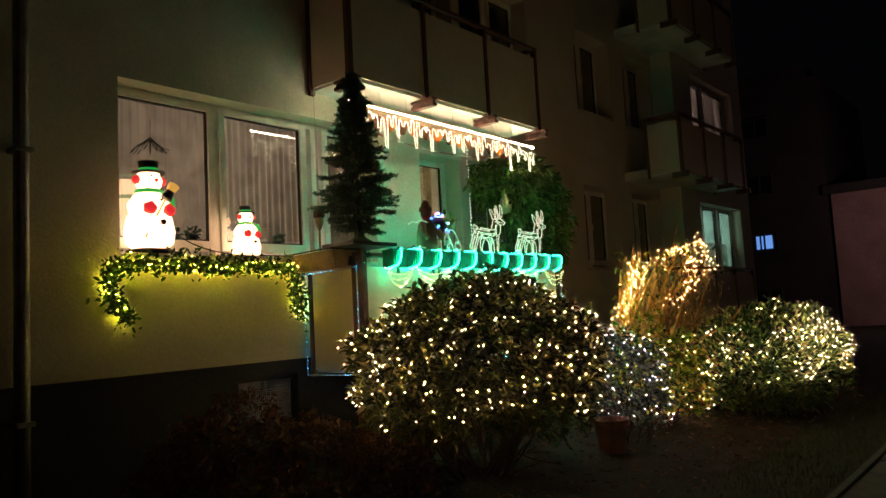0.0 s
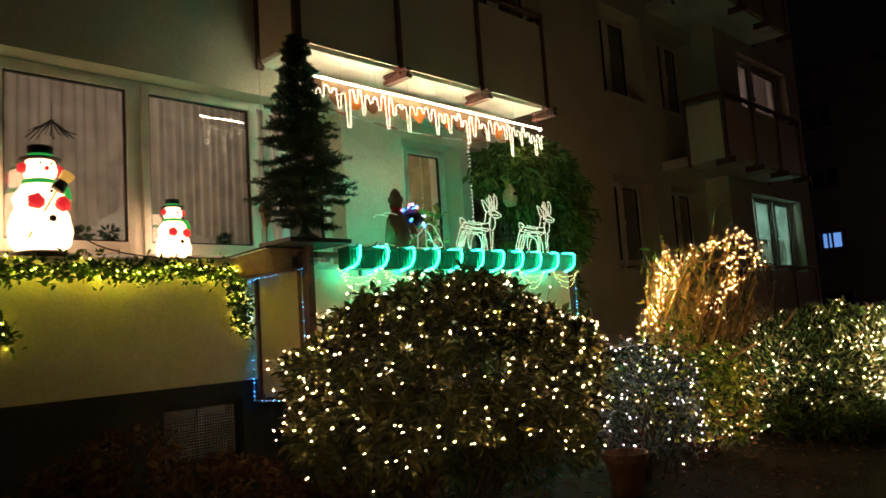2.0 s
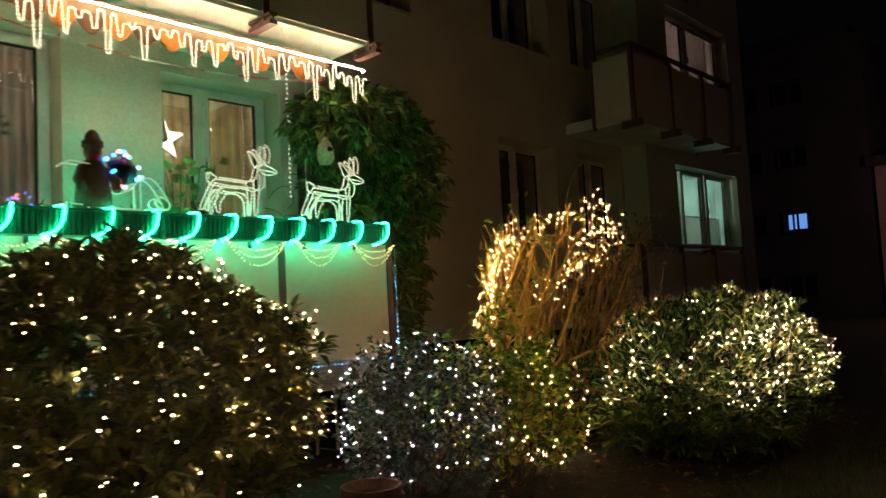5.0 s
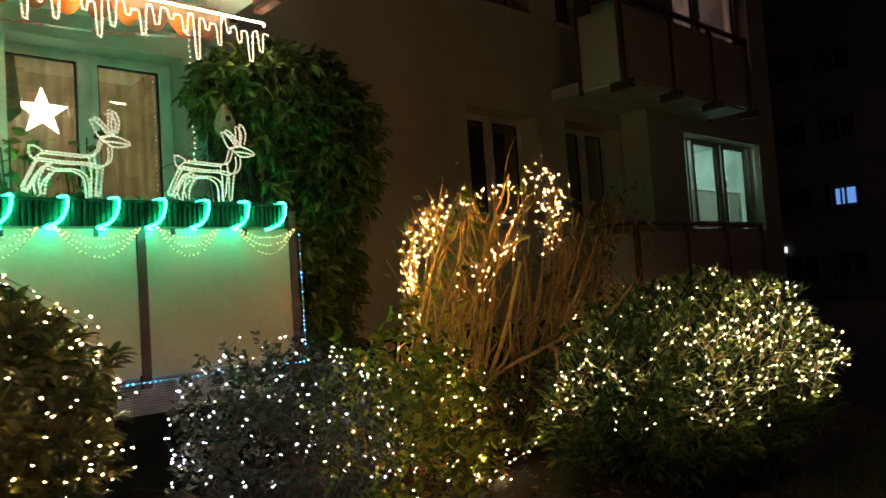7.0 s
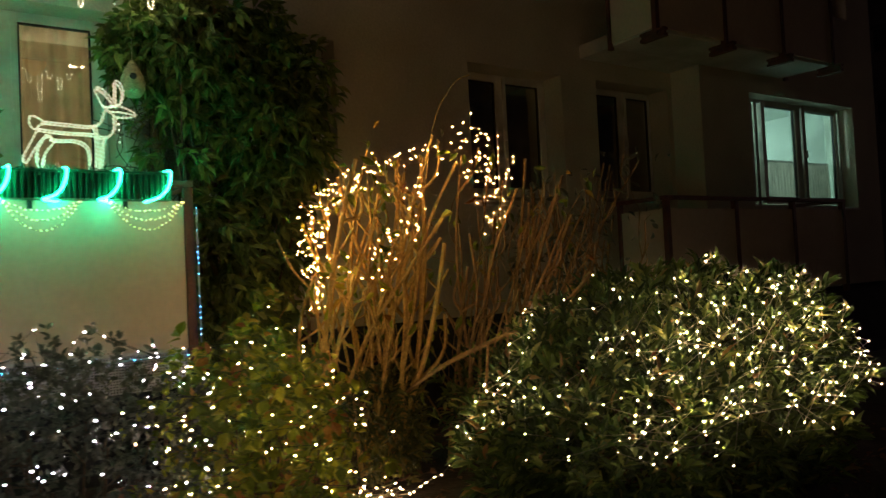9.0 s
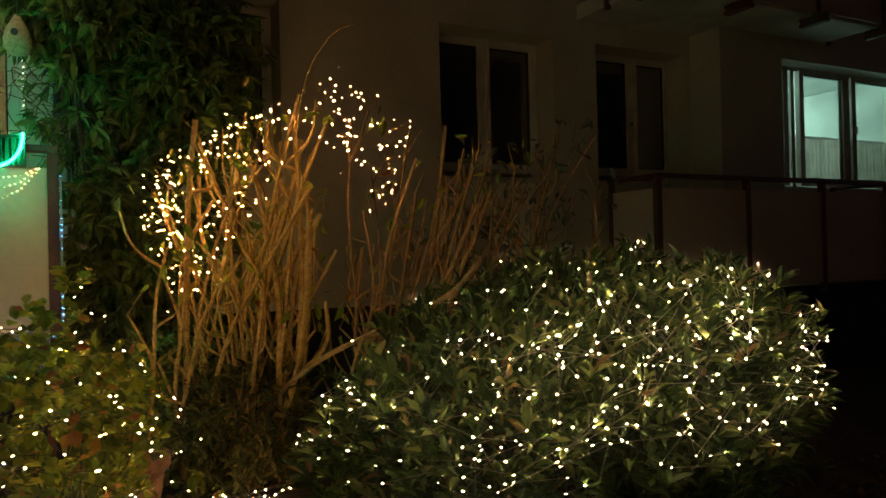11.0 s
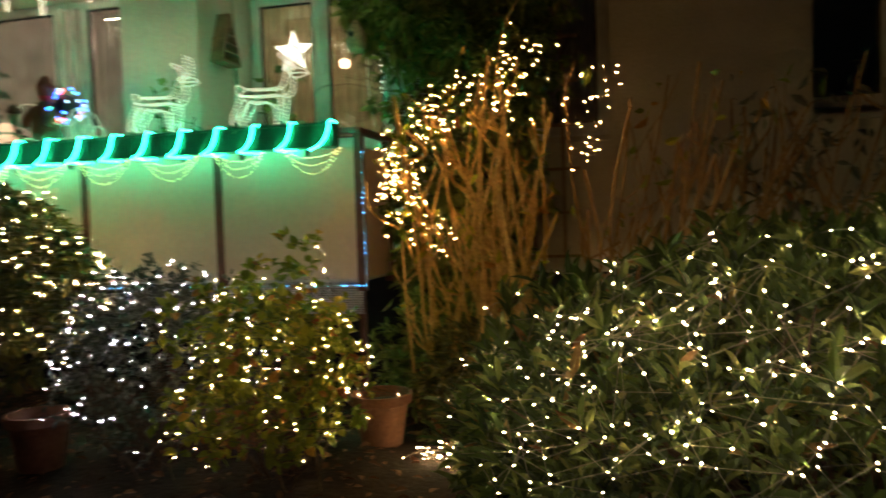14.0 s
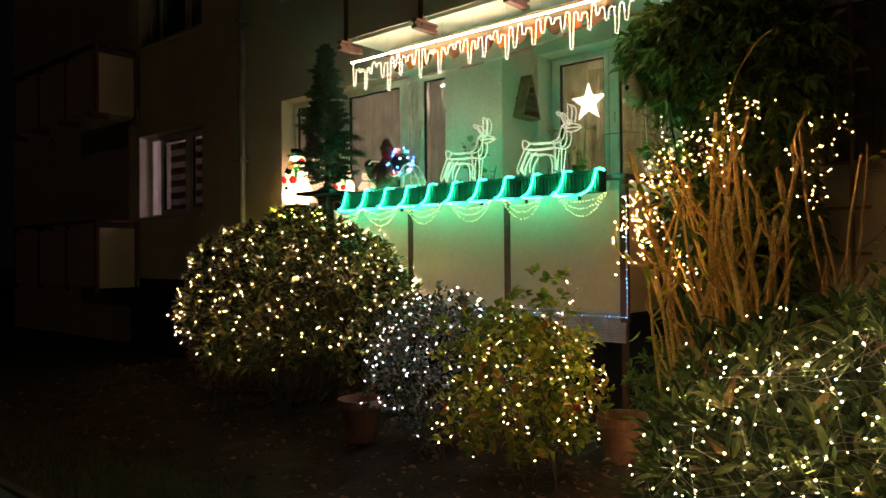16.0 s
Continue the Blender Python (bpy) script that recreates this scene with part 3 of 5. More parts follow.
# ---- balconies ----
def balcony(x0, x1, yf, yw, z0, flip, label, seams, under):
    """A balcony with floor slab, steel posts and framed panels; flip: the side that has the corner return panel."""
    root = tagged(thing("balcony", label, "balcony", "balconies of the house"))
    part("floor_slab", boxes((x0 + 0.02, x1 - 0.02, yf + 0.05, yw - 0.003, z0 - 0.02, z0 + 0.13), bevel=0.01), SLAB, root, "white painted slab")
    cuts = [x0, *seams, x1]
    for a, b in zip(cuts, cuts[1:]):
        part("panel", boxes((a + 0.03, b - 0.03, yf, yf + 0.02, z0 + 0.005, z0 + 0.91), bevel=0.003), PANEL, root)
    for x in (x0, x1 - 0.02):
        part("panel", boxes((x, x + 0.02, yf + 0.05, min(yw, yf + 0.66) - 0.05, z0 + 0.005, z0 + 0.91), bevel=0.003), PANEL, root)
        part("post", boxes((x - 0.02, x + 0.04, min(yw, yf + 0.66) - 0.045, min(yw, yf + 0.66) - 0.006, z0 - 0.06, z0 + 1.0), bevel=0.004), STEEL, root)
    for x in cuts:
        part("post", boxes((x - 0.028, x + 0.028, yf - 0.012, yf + 0.046, z0 - 0.08, z0 + 1.0), bevel=0.004), STEEL, root)
        if under:
            part("bracket", boxes((x - 0.035, x + 0.035, yf - 0.1, yf + 0.2, z0 - 0.115, z0 - 0.082), (x - 0.035, x + 0.035, yf - 0.1, yf + 0.2, z0 - 0.05, z0 - 0.024), (x - 0.012, x + 0.012, yf - 0.098, yf + 0.198, z0 - 0.082, z0 - 0.05)), STEEL, root, "dark red steel channel stub")
    part("handrail", boxes((x0 - 0.03, x1 + 0.03, yf - 0.02, yf + 0.055, z0 + 1.0, z0 + 1.04), bevel=0.006), STEEL, root)
    for x in (x0, x1):
        part("handrail", boxes((x - 0.03, x + 0.03, yf + 0.057, min(yw, yf + 0.66), z0 + 1.0, z0 + 1.04), bevel=0.006), STEEL, root)
    return root


balcony(4.47, 7.79, 4.755, A, 1.04, 0, "cream-panelled balcony hung with lights and planters", (5.6, 6.72), False)
for k in (1, 2):
    balcony(4.6, 7.79, 4.86, A, 1.02 + k * S, 0, "unlit cream-panelled upper balcony with dark red posts", (5.66, 6.73), True)
for k in range(3):
    part("balcony_slab_inner", boxes((6.19, 7.77, A - 0.002, B - 0.003, 1.01 + k * S, 1.16 + k * S)), SLAB)
for k in range(3):
    balcony(12.45, 15.68, 4.9, C, 1.04 + k * S, 1, "cream-panelled balcony with dark red steel posts", (13.55, 14.62), k > 0)
    part("balcony_slab_inner", boxes((12.47, 13.98, C - 0.002, B - 0.003, 1.02 + k * S, 1.17 + k * S)), SLAB)
for k in range(2):
    balcony(-4.3, -1.03, 4.76, A, 1.04 + k * S, 1, "unlit cream-panelled balcony of the next flat", (-3.2, -2.1), k > 0)
for ob in list(bpy.data.objects):
    if ob.name.startswith("balcony_slab_inner"):
        tagged(ob, "white painted balcony slab reaching the recessed wall", "slab", kind="structure")

# supports and mesh skirt below the decorated balcony
skirt = thing("balcony_skirt", "grey perforated metal skirt below the balcony", "skirt")
bars = [(4.5 + i * 0.0167, 4.5 + i * 0.0167 + 0.008, 4.80, 4.803, 0.8, 1.012) for i in range(196)]
bars += [(4.5, 7.78, 4.8035, 4.8065, 0.8 + i * 0.0163, 0.8 + i * 0.0163 + 0.008) for i in range(14)]
tagged(part("mesh_sheet", boxes(*bars), MESHMETAL, skirt), kind="stuff")
for x in (4.5, 6.2, 7.74):
    part("skirt_post", boxes((x, x + 0.04, 4.81, 4.85, 0.0, 1.01)), STEEL, skirt)

# ---- far houses ----
far = thing("far_house", "distant dark apartment house with one lit window", "house")
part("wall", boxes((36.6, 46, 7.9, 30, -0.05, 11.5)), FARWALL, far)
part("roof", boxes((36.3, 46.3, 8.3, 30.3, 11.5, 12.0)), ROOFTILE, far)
for k in range(4):
    for j in range(7):
        y = 10.22 + j * 1.85
        z = 0.85 + k * 2.75
        lit = k == 1 and j == 0
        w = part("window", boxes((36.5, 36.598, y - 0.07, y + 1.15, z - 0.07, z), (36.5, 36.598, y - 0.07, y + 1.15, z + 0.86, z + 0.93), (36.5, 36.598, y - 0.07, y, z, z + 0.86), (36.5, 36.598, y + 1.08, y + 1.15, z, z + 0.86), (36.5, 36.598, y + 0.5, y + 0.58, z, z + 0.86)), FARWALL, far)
        for a, b in ((y + 0.2, y + 0.68), (y + 0.78, y + 0.92)) if lit else ((y, y + 0.5), (y + 0.58, y + 1.08)):
            part("pane", boxes((36.56, 36.59, a, b, z + (0.12 if lit else 0.0), z + (0.74 if lit else 0.86))), FARPANE if lit else BLACK, w, "lit pale blue pane" if lit else "")
part("door_lamp", boxes((36.45, 36.498, 13.2, 13.42, 1.95, 2.2), bevel=0.02), FARWHITE, far, "small cool white door lamp")
pink = thing("far_wall_house", "distant pink rendered house end under a street lamp", "house")
part("wall", boxes((36.6, 46, 3.0, 7.75, -0.05, 5.9)), PINKWALL, pink)
part("roof", boxes((36.3, 46.3, 2.7, 8.0, 5.9, 6.3)), ROOFTILE, pink)
lamp("far_street_lamp_light", "POINT", (31.0, 3.5, 5.0), 120, (1.0, 0.62, 0.6), 0.2)


# ---- lights on strings ----
def string_of_lights(name, label, runs, bulb, radius, wire=CABLE, wire_r=0.0015, group="strings of fairy lights", light_name="bulb"):
    """Fairy lights: each run a row of points; a bulb at every point, and a thin cable through them."""
    root = thing(name, label, "fairy lights", group, tuple(runs[0][0]))
    tagged(arrays("cable", *joined([tube(r, wire_r, 3) for r in runs if len(r) > 1]), wire, root, "thin cable"), kind="stuff")
    spots = np.concatenate([np.asarray(r) for r in runs])
    ob = arrays(light_name, *dots(spots, radius * np.random.default_rng(len(spots)).uniform(0.55, 1.2, len(spots))), bulb, root, "small glowing bulbs", smooth=True)
    tagged(ob, kind="stuff")
    return root


def dense(points, step, jitter=0.0, rng=None):
    """Points every step along a polyline, with jitter."""
    p = np.asarray(points, float)
    d = np.r_[0, np.cumsum(np.linalg.norm(np.diff(p, axis=0), axis=1))]
    s = np.arange(0, d[-1], step)
    q = np.stack([np.interp(s, d, p[:, i]) for i in range(3)], 1)
    return q + (rng.normal(0, jitter, q.shape) if jitter else 0)


def smooth_line(points, times=3):
    p = np.asarray(points, float)
    for _ in range(times):
        q = np.empty((2 * len(p) - 2, 3))
        q[0::2] = 0.75 * p[:-1] + 0.25 * p[1:]
        q[1::2] = 0.25 * p[:-1] + 0.75 * p[1:]
        p = np.vstack([p[:1], q, p[-1:]])
    return p


# ---- shrubs ----
def blob(n, centre, radii, rng, low=-0.35, rough=0.16, seed=0, shell=(0.85, 1.02)):
    """Points and outward ways on the uneven outside of a mound; low: how far down it reaches, -1 to 1."""
    z = rng.uniform(low, 1, n)
    a = rng.uniform(0, 2 * math.pi, n)
    s = np.sqrt(np.clip(1 - z * z, 0, 1))
    d = np.stack([s * np.cos(a), s * np.sin(a), z], 1)
    lump = np.array([1 + rough * (noise.noise(Vector(v * 2.1) + Vector((seed, 0, 0))) + 0.6 * noise.noise(Vector(v * 5.0) + Vector((0, seed, 0)))) for v in d])
    k = rng.uniform(*shell, n)
    p = np.asarray(centre) + d * np.asarray(radii) * (lump * k)[:, None]
    out = d / np.asarray(radii)
    return p, out / np.linalg.norm(out, axis=1)[:, None]


def rosettes(p, out, count, length, width, rng, spread=(0.5, 1.3), up=0.5, twist=0.5):
    """Whorls of leaves round shoots at p."""
    n = len(p)
    axis = out + np.array((0, 0, up)) + rng.normal(0, 0.25, (n, 3))
    axis /= np.linalg.norm(axis, axis=1)[:, None]
    pts, ways, sizes = [], [], []
    for k in range(count):
        r = rng.normal(0, 1, (n, 3))
        r -= axis * (r * axis).sum(1)[:, None]
        r /= np.linalg.norm(r, axis=1)[:, None]
        t = rng.uniform(*spread, n)[:, None]
        pts.append(p + axis * rng.uniform(-0.04, 0.02, n)[:, None])
        ways.append(axis * np.cos(t) + r * np.sin(t))
        sizes.append(rng.uniform(0.65, 1.15, n) * length)
    return leaves(np.concatenate(pts), np.concatenate(ways), np.concatenate(sizes), width, rng, twist)


def stems(root, foot, centre, radii, n, rng, material, thick=0.014, name="stem", reach=0.8):
    """Forked stems from the ground into the crown."""
    pieces = []
    for k in range(n):
        a = rng.uniform(0, 2 * math.pi)
        b = np.array((foot[0] + rng.normal(0, 0.1), foot[1] + rng.normal(0, 0.1), foot[2]))
        e = np.asarray(centre) + np.asarray(radii) * np.array((math.cos(a), math.sin(a), rng.uniform(-0.5, 0.7))) * reach * rng.uniform(0.6, 1)
        m = b * 0.5 + e * 0.5 + np.array((0, 0, -0.12)) + rng.normal(0, 0.06, 3)
        line = smooth_line([b, (b + m) / 2 + rng.normal(0, 0.03, 3), m, e], 2)
        pieces.append(tube(line, np.linspace(thick, thick * 0.35, len(line)), 5))
        for _ in range(3):
            i = rng.integers(len(line) // 3, len(line) - 2)
            tip = line[i] + (e - b) * 0.25 + rng.normal(0, 0.14, 3)
            l2 = smooth_line([line[i], (line[i] + tip) / 2 + rng.normal(0, 0.03, 3), tip], 2)
            pieces.append(tube(l2, np.linspace(thick * 0.45, thick * 0.2, len(l2)), 4))
    return arrays(name, *joined(pieces), material, root, smooth=True)


def net_over(centre, radii, runs, per, rng, low, high, rough, seed, half=(0, 2 * math.pi), out=1.03):
    """Runs of points that wind over a mound, as a string laid over it by hand."""
    made = []
    for r in range(runs):
        h = np.linspace(0, 1, per)
        z0 = low + (high - low) * (r + 0.5) / runs
        a = half[0] + (half[1] - half[0]) * (h if r % 2 else 1 - h) + rng.normal(0, 0.05, per)
        z = np.clip(z0 + 0.10 * np.sin(h * 23 + r) + rng.normal(0, 0.085, per), -0.98, 0.98)
        s = np.sqrt(1 - z * z)
        d = np.stack([s * np.cos(a), s * np.sin(a), z], 1)
        lump = np.array([1 + rough * (noise.noise(Vector(v * 2.1) + Vector((seed, 0, 0))) + 0.6 * noise.noise(Vector(v * 5.0) + Vector((0, seed, 0)))) for v in d])
        made.append(np.asarray(centre) + d * np.asarray(radii) * (lump * out * rng.uniform(0.91, 1.05, per))[:, None])
    return made


rng = np.random.default_rng(11)

# large rhododendron with warm lights
bush = thing("rhododendron", "large round evergreen rhododendron with glossy leaves", "shrub", where=(4.99, 3.86, 0.04))
RC, RR = (4.99, 3.86, 0.98), (1.16, 0.92, 0.80)
stems(bush, (4.99, 3.86, 0.02), RC, RR, 26, rng, DARKBARK, 0.02)
p1, o1 = blob(1750, RC, RR, rng, -0.55, 0.16, 3)
p2, o2 = blob(650, RC, RR, rng, -0.6, 0.16, 3, (0.6, 0.86))
lv = joined([rosettes(p1, o1, 7, 0.105, 0.36, rng), rosettes(p2, o2, 5, 0.1, 0.36, rng)])
tagged(arrays("foliage", *lv, RHODO, bush), kind="stuff")
string_of_lights("fairy_lights", "warm white fairy lights spread over the rhododendron", net_over(RC, RR, 13, 44, rng, -0.32, 0.93, 0.16, 3, out=1.06), WARM, 0.0033)

# small grey shrub with cool lights
bush = thing("grey_shrub", "small grey-green shrub with fine leaves", "shrub", where=(6.99, 3.6, 0.04))
WC, WR = (6.99, 3.6, 0.66), (0.58, 0.47, 0.55)
stems(bush, (6.99, 3.6, 0.02), WC, WR, 22, rng, DARKBARK, 0.011)
p1, o1 = blob(900, WC, WR, rng, -0.8, 0.2, 5, (0.6, 1.05))
tagged(arrays("foliage", *rosettes(p1, o1, 6, 0.045, 0.5, rng, (0.4, 1.4), 0.3, 1.5), GREYLEAF, bush), kind="stuff")
string_of_lights("fairy_lights", "cool white fairy lights in the grey shrub", net_over(WC, WR, 9, 22, rng, -0.4, 0.92, 0.2, 5, out=1.06), COLD, 0.0029)

# yellowing shrub
bush = thing("yellow_shrub", "leafy shrub turning yellow with thin brown stems", "shrub", where=(7.79, 3.47, 0.04))
YC, YR = (7.74, 3.5, 0.66), (0.46, 0.55, 0.56)
stems(bush, (7.79, 3.5, 0.02), YC, YR, 26, rng, DARKBARK, 0.009)
p1, o1 = blob(640, YC, YR, rng, -0.75, 0.42, 8, (0.5, 1.12))
tagged(arrays("foliage", *rosettes(p1, o1, 5, 0.07, 0.66, rng, (0.7, 1.6), 0.1, 0.6), YELLOWLEAF, bush), kind="stuff")
string_of_lights("fairy_lights", "warm white fairy lights in the yellow shrub", net_over(YC, YR, 7, 17, rng, -0.6, 0.92, 0.42, 8, out=1.1) + net_over(YC, YR, 6, 15, rng, -0.5, 0.8, 0.42, 8, out=0.78), WARM, 0.0028)

# cherry laurel
bush = thing("cherry_laurel", "wide evergreen laurel bush with long upright leaves", "shrub", where=(10.18, 3.04, 0.04))
LC, LR = (10.15, 3.06, 0.64), (1.3, 0.82, 0.7)


def leaning(p):
    """The laurel stands higher towards its far end."""
    p = np.array(p, float)
    p[:, 2] += 0.1 * (p[:, 0] - LC[0]) * np.clip(p[:, 2] / 0.7, 0, 1.2)
    return p


stems(bush, (10.3, 3.04, 0.02), LC, (1.3, 0.75, 0.6), 34, rng, DARKBARK, 0.014)
p1, o1 = blob(2300, LC, LR, rng, -0.8, 0.17, 13, (0.76, 1.08))
p2, o2 = blob(700, LC, LR, rng, -0.8, 0.17, 13, (0.5, 0.8))
lv = joined([rosettes(leaning(p1), o1, 7, 0.115, 0.27, rng, (0.2, 1.05), 0.9, 1.2), rosettes(leaning(p2), o2, 5, 0.115, 0.27, rng, (0.3, 1.1), 0.9, 1.2)])
tagged(arrays("foliage", *lv, LAUREL, bush), kind="stuff")
string_of_lights("fairy_lights", "warm white fairy lights laid over the laurel", [leaning(q) for q in net_over(LC, LR, 9, 40, rng, 0.08, 0.86, 0.17, 13, out=1.07) + net_over(LC, LR, 8, 25, rng, -0.05, 0.84, 0.17, 13, (-2.4, -1.0), out=1.1)], LAURELWARM, 0.0033, PALECABLE, 0.0018)

# lights fallen in a heap on the soil and up to the laurel
heap = np.array((8.57, 3.88, 0.17)) + rng.normal(0, 1, (34, 3)) * (0.13, 0.13, 0.02)
heap[:, 2] = np.clip(heap[:, 2], 0.15, 0.26)
trail = dense(smooth_line([(8.62, 3.8, 0.17), (8.75, 3.6, 0.24), (8.85, 3.45, 0.45), (8.95, 3.2, 0.72)]), 0.06, 0.012, rng)
string_of_lights("fairy_lights", "heap of fairy lights lying on the soil", [heap, trail], WARM, 0.003, PALECABLE, 0.0008)

# withered hydrangeas before the plinth
for k, (x, y, r, h) in enumerate(((3.05, 4.55, 0.42, 0.95), (3.62, 4.35, 0.4, 0.75), (2.65, 4.5, 0.3, 0.75), (3.95, 3.95, 0.32, 0.6))):
    bush = thing("hydrangea", "withered brown hydrangea with dry flower heads", "shrub", "hydrangeas at the plinth", (x, y, 0.04))
    c, rr = (x, y, h * 0.55), (r, r, h * 0.48)
    stems(bush, (x, y, 0.02), c, rr, 14, rng, DARKBARK, 0.008)
    p1, o1 = blob(150, c, rr, rng, -0.5, 0.25, 20 + k)
    tagged(arrays("withered_leaves", *rosettes(p1, o1, 5, 0.07, 0.6, rng, (0.6, 1.6), 0.0, 2.0), BROWNLEAF, bush), kind="stuff")
    p1, o1 = blob(22, c, rr, rng, 0.1, 0.2, 20 + k, (1.0, 1.1))
    heads = np.repeat(p1, 40, 0) + rng.normal(0, 0.035, (len(p1) * 40, 3))
    tagged(arrays("flower_head", *leaves(heads, rng.normal(0, 1, heads.shape), np.full(len(heads), 0.022), 0.9, rng), BROWNLEAF, bush, "dry brown flower heads"), kind="stuff")


# ---- pruned canes with amber lights ----
def cane_clump(name, label, foot, foot_r, crown, crown_r, n, tall, rng, material, leafy=0, thick=(0.009, 0.021)):
    """Pruned canes from a few stools at foot, spreading to crown, with forks and cut tips."""
    root = thing(name, label, "shrub", where=(*foot, 0.04))
    pieces, tips = [], []
    stools = [np.array((foot[0] + rng.uniform(-1, 1) * foot_r[0], foot[1] + rng.uniform(-1, 1) * foot_r[1], 0.0)) for _ in range(5)]
    for k in range(n):
        b = stools[k % 5] + np.array((rng.normal(0, 0.05), rng.normal(0, 0.05), 0))
        a, q = rng.uniform(0, 6.283), math.sqrt(rng.uniform(0, 1))
        e = np.array((crown[0] + crown_r[0] * q * math.cos(a), crown[1] + crown_r[1] * q * math.sin(a), rng.uniform(*tall)))
        m = b * 0.5 + e * 0.5 + np.array((rng.normal(0, 0.085), rng.normal(0, 0.06), rng.uniform(-0.1, 0.15)))
        line = smooth_line([b, b * 0.7 + m * 0.3 + rng.normal(0, 0.03, 3), m, m * 0.45 + e * 0.55 + rng.normal(0, 0.04, 3), e], 2)
        r0 = rng.uniform(*thick)
        pieces.append(tube(line, np.linspace(r0, r0 * 0.62, len(line)), 6))
        for _ in range(rng.integers(2, 5)):
            i = rng.integers(len(line) // 3, int(len(line) * 0.85))
            tip = line[i] + np.array((rng.uniform(-0.2, 0.2), rng.uniform(-0.16, 0.16), rng.uniform(0.12, 0.42)))
            tip[2] = min(tip[2], tall[1])
            side = np.array((rng.normal(0, 0.05), rng.normal(0, 0.05), -0.04))
            l2 = smooth_line([line[i], (line[i] + tip) / 2 + side, tip], 2)
            pieces.append(tube(l2, np.linspace(r0 * 0.66, r0 * 0.5, len(l2)), 5))
            tips.append(tip)
            if rng.random() < 0.55:
                t3 = tip + np.array((rng.normal(0, 0.07), rng.normal(0, 0.07), rng.uniform(0.03, 0.2)))
                pieces.append(tube([tip, (tip + t3) / 2, t3], [0.004, 0.003, 0.0015], 4))
                tips.append(t3)
        tips.append(e)
    tagged(arrays("cane", *joined(pieces), material, root), kind="stuff")
    tips = np.array(tips)
    if leafy:
        pick = tips[rng.integers(0, len(tips), leafy)] + rng.normal(0, 0.07, (leafy, 3))
        tagged(arrays("leaf", *leaves(pick, rng.normal(0, 0.7, (leafy, 3)) + (0, 0, -0.7), rng.uniform(0.05, 0.12, leafy), 0.4, rng), GREYLEAF if leafy > 200 else YELLOWLEAF, root), kind="stuff")
    return root


cane_clump("pruned_shrub", "tall pruned shrub of bare tan canes", (8.72, 4.42), (0.42, 0.15), (8.76, 3.98), (0.62, 0.48), 30, (1.4, 2.26), rng, BARK, 190, (0.01, 0.022))
cane_clump("pruned_shrub", "bare brown shrub with a few drooping leaves", (9.55, 4.35), (0.32, 0.15), (9.85, 4.05), (0.68, 0.4), 26, (1.35, 2.2), rng, BROWNCANE, 90, (0.008, 0.018))
cane_clump("leafy_shrub", "thin brown shrub with limp grey leaves", (10.4, 4.4), (0.4, 0.15), (10.65, 4.2), (0.8, 0.35), 26, (1.3, 2.25), rng, BROWNCANE, 420, (0.006, 0.013))
limb = thing("fallen_branch", "thick bare branch lying aslant over the bed", "branch", where=(8.9, 3.9, 0.3))
arrays("limb", *joined([tube(smooth_line([(8.72, 4.4, 0.02), (8.82, 4.35, 0.5), (9.0, 3.95, 0.82), (9.2, 3.6, 1.0), (9.55, 3.32, 1.18), (9.7, 3.2, 1.4)]), 0.014, 6), tube(smooth_line([(9.2, 3.6, 1.0), (9.12, 3.5, 0.9), (9.05, 3.45, 0.72)]), 0.009, 5), tube(smooth_line([(9.55, 3.32, 1.18), (9.66, 3.36, 1.24), (9.8, 3.36, 1.27)]), 0.01, 5)]), BROWNCANE, limb)
arrays("twig", *tube(smooth_line([(8.9, 3.75, 1.9), (8.95, 3.7, 2.35), (9.1, 3.68, 2.58), (9.2, 3.65, 2.62)]), 0.004, 4), BARK, limb)

warm_runs = [
    [(8.45, 4.4, 1.2), (8.35, 4.2, 1.45), (8.24, 4.0, 1.7), (8.35, 4.0, 1.85), (8.5, 4.09, 1.97), (8.71, 4.12, 2.05)],
    [(8.2, 3.95, 1.6), (8.28, 3.9, 1.85), (8.45, 3.85, 1.95), (8.62, 3.7, 2.05), (8.76, 3.6, 2.14)],
    [(8.34, 3.6, 1.45), (8.42, 3.5, 1.55), (8.49, 3.37, 1.66), (8.6, 3.4, 1.8), (8.7, 3.45, 1.9)],
    [(8.85, 3.6, 2.12), (8.98, 3.53, 2.22), (9.08, 3.5, 2.24), (9.1, 3.45, 2.12), (9.05, 3.4, 1.95)],
    [(9.0, 3.35, 2.1), (9.02, 3.32, 2.0), (8.98, 3.35, 1.85)],
    [(9.45, 3.72, 2.15), (9.38, 3.7, 2.0), (9.32, 3.68, 1.85), (9.29, 3.67, 1.66)],
    [(8.22, 3.95, 1.75), (8.3, 4.05, 1.55), (8.38, 4.2, 1.35)],
]
string_of_lights("fairy_lights", "amber fairy lights wound thickly through the canes", [dense(smooth_line(np.array(r) + (0.04, 0, 0)), 0.015, 0.055, rng) for r in warm_runs], WARMER, 0.0032, BARK, 0.0005)

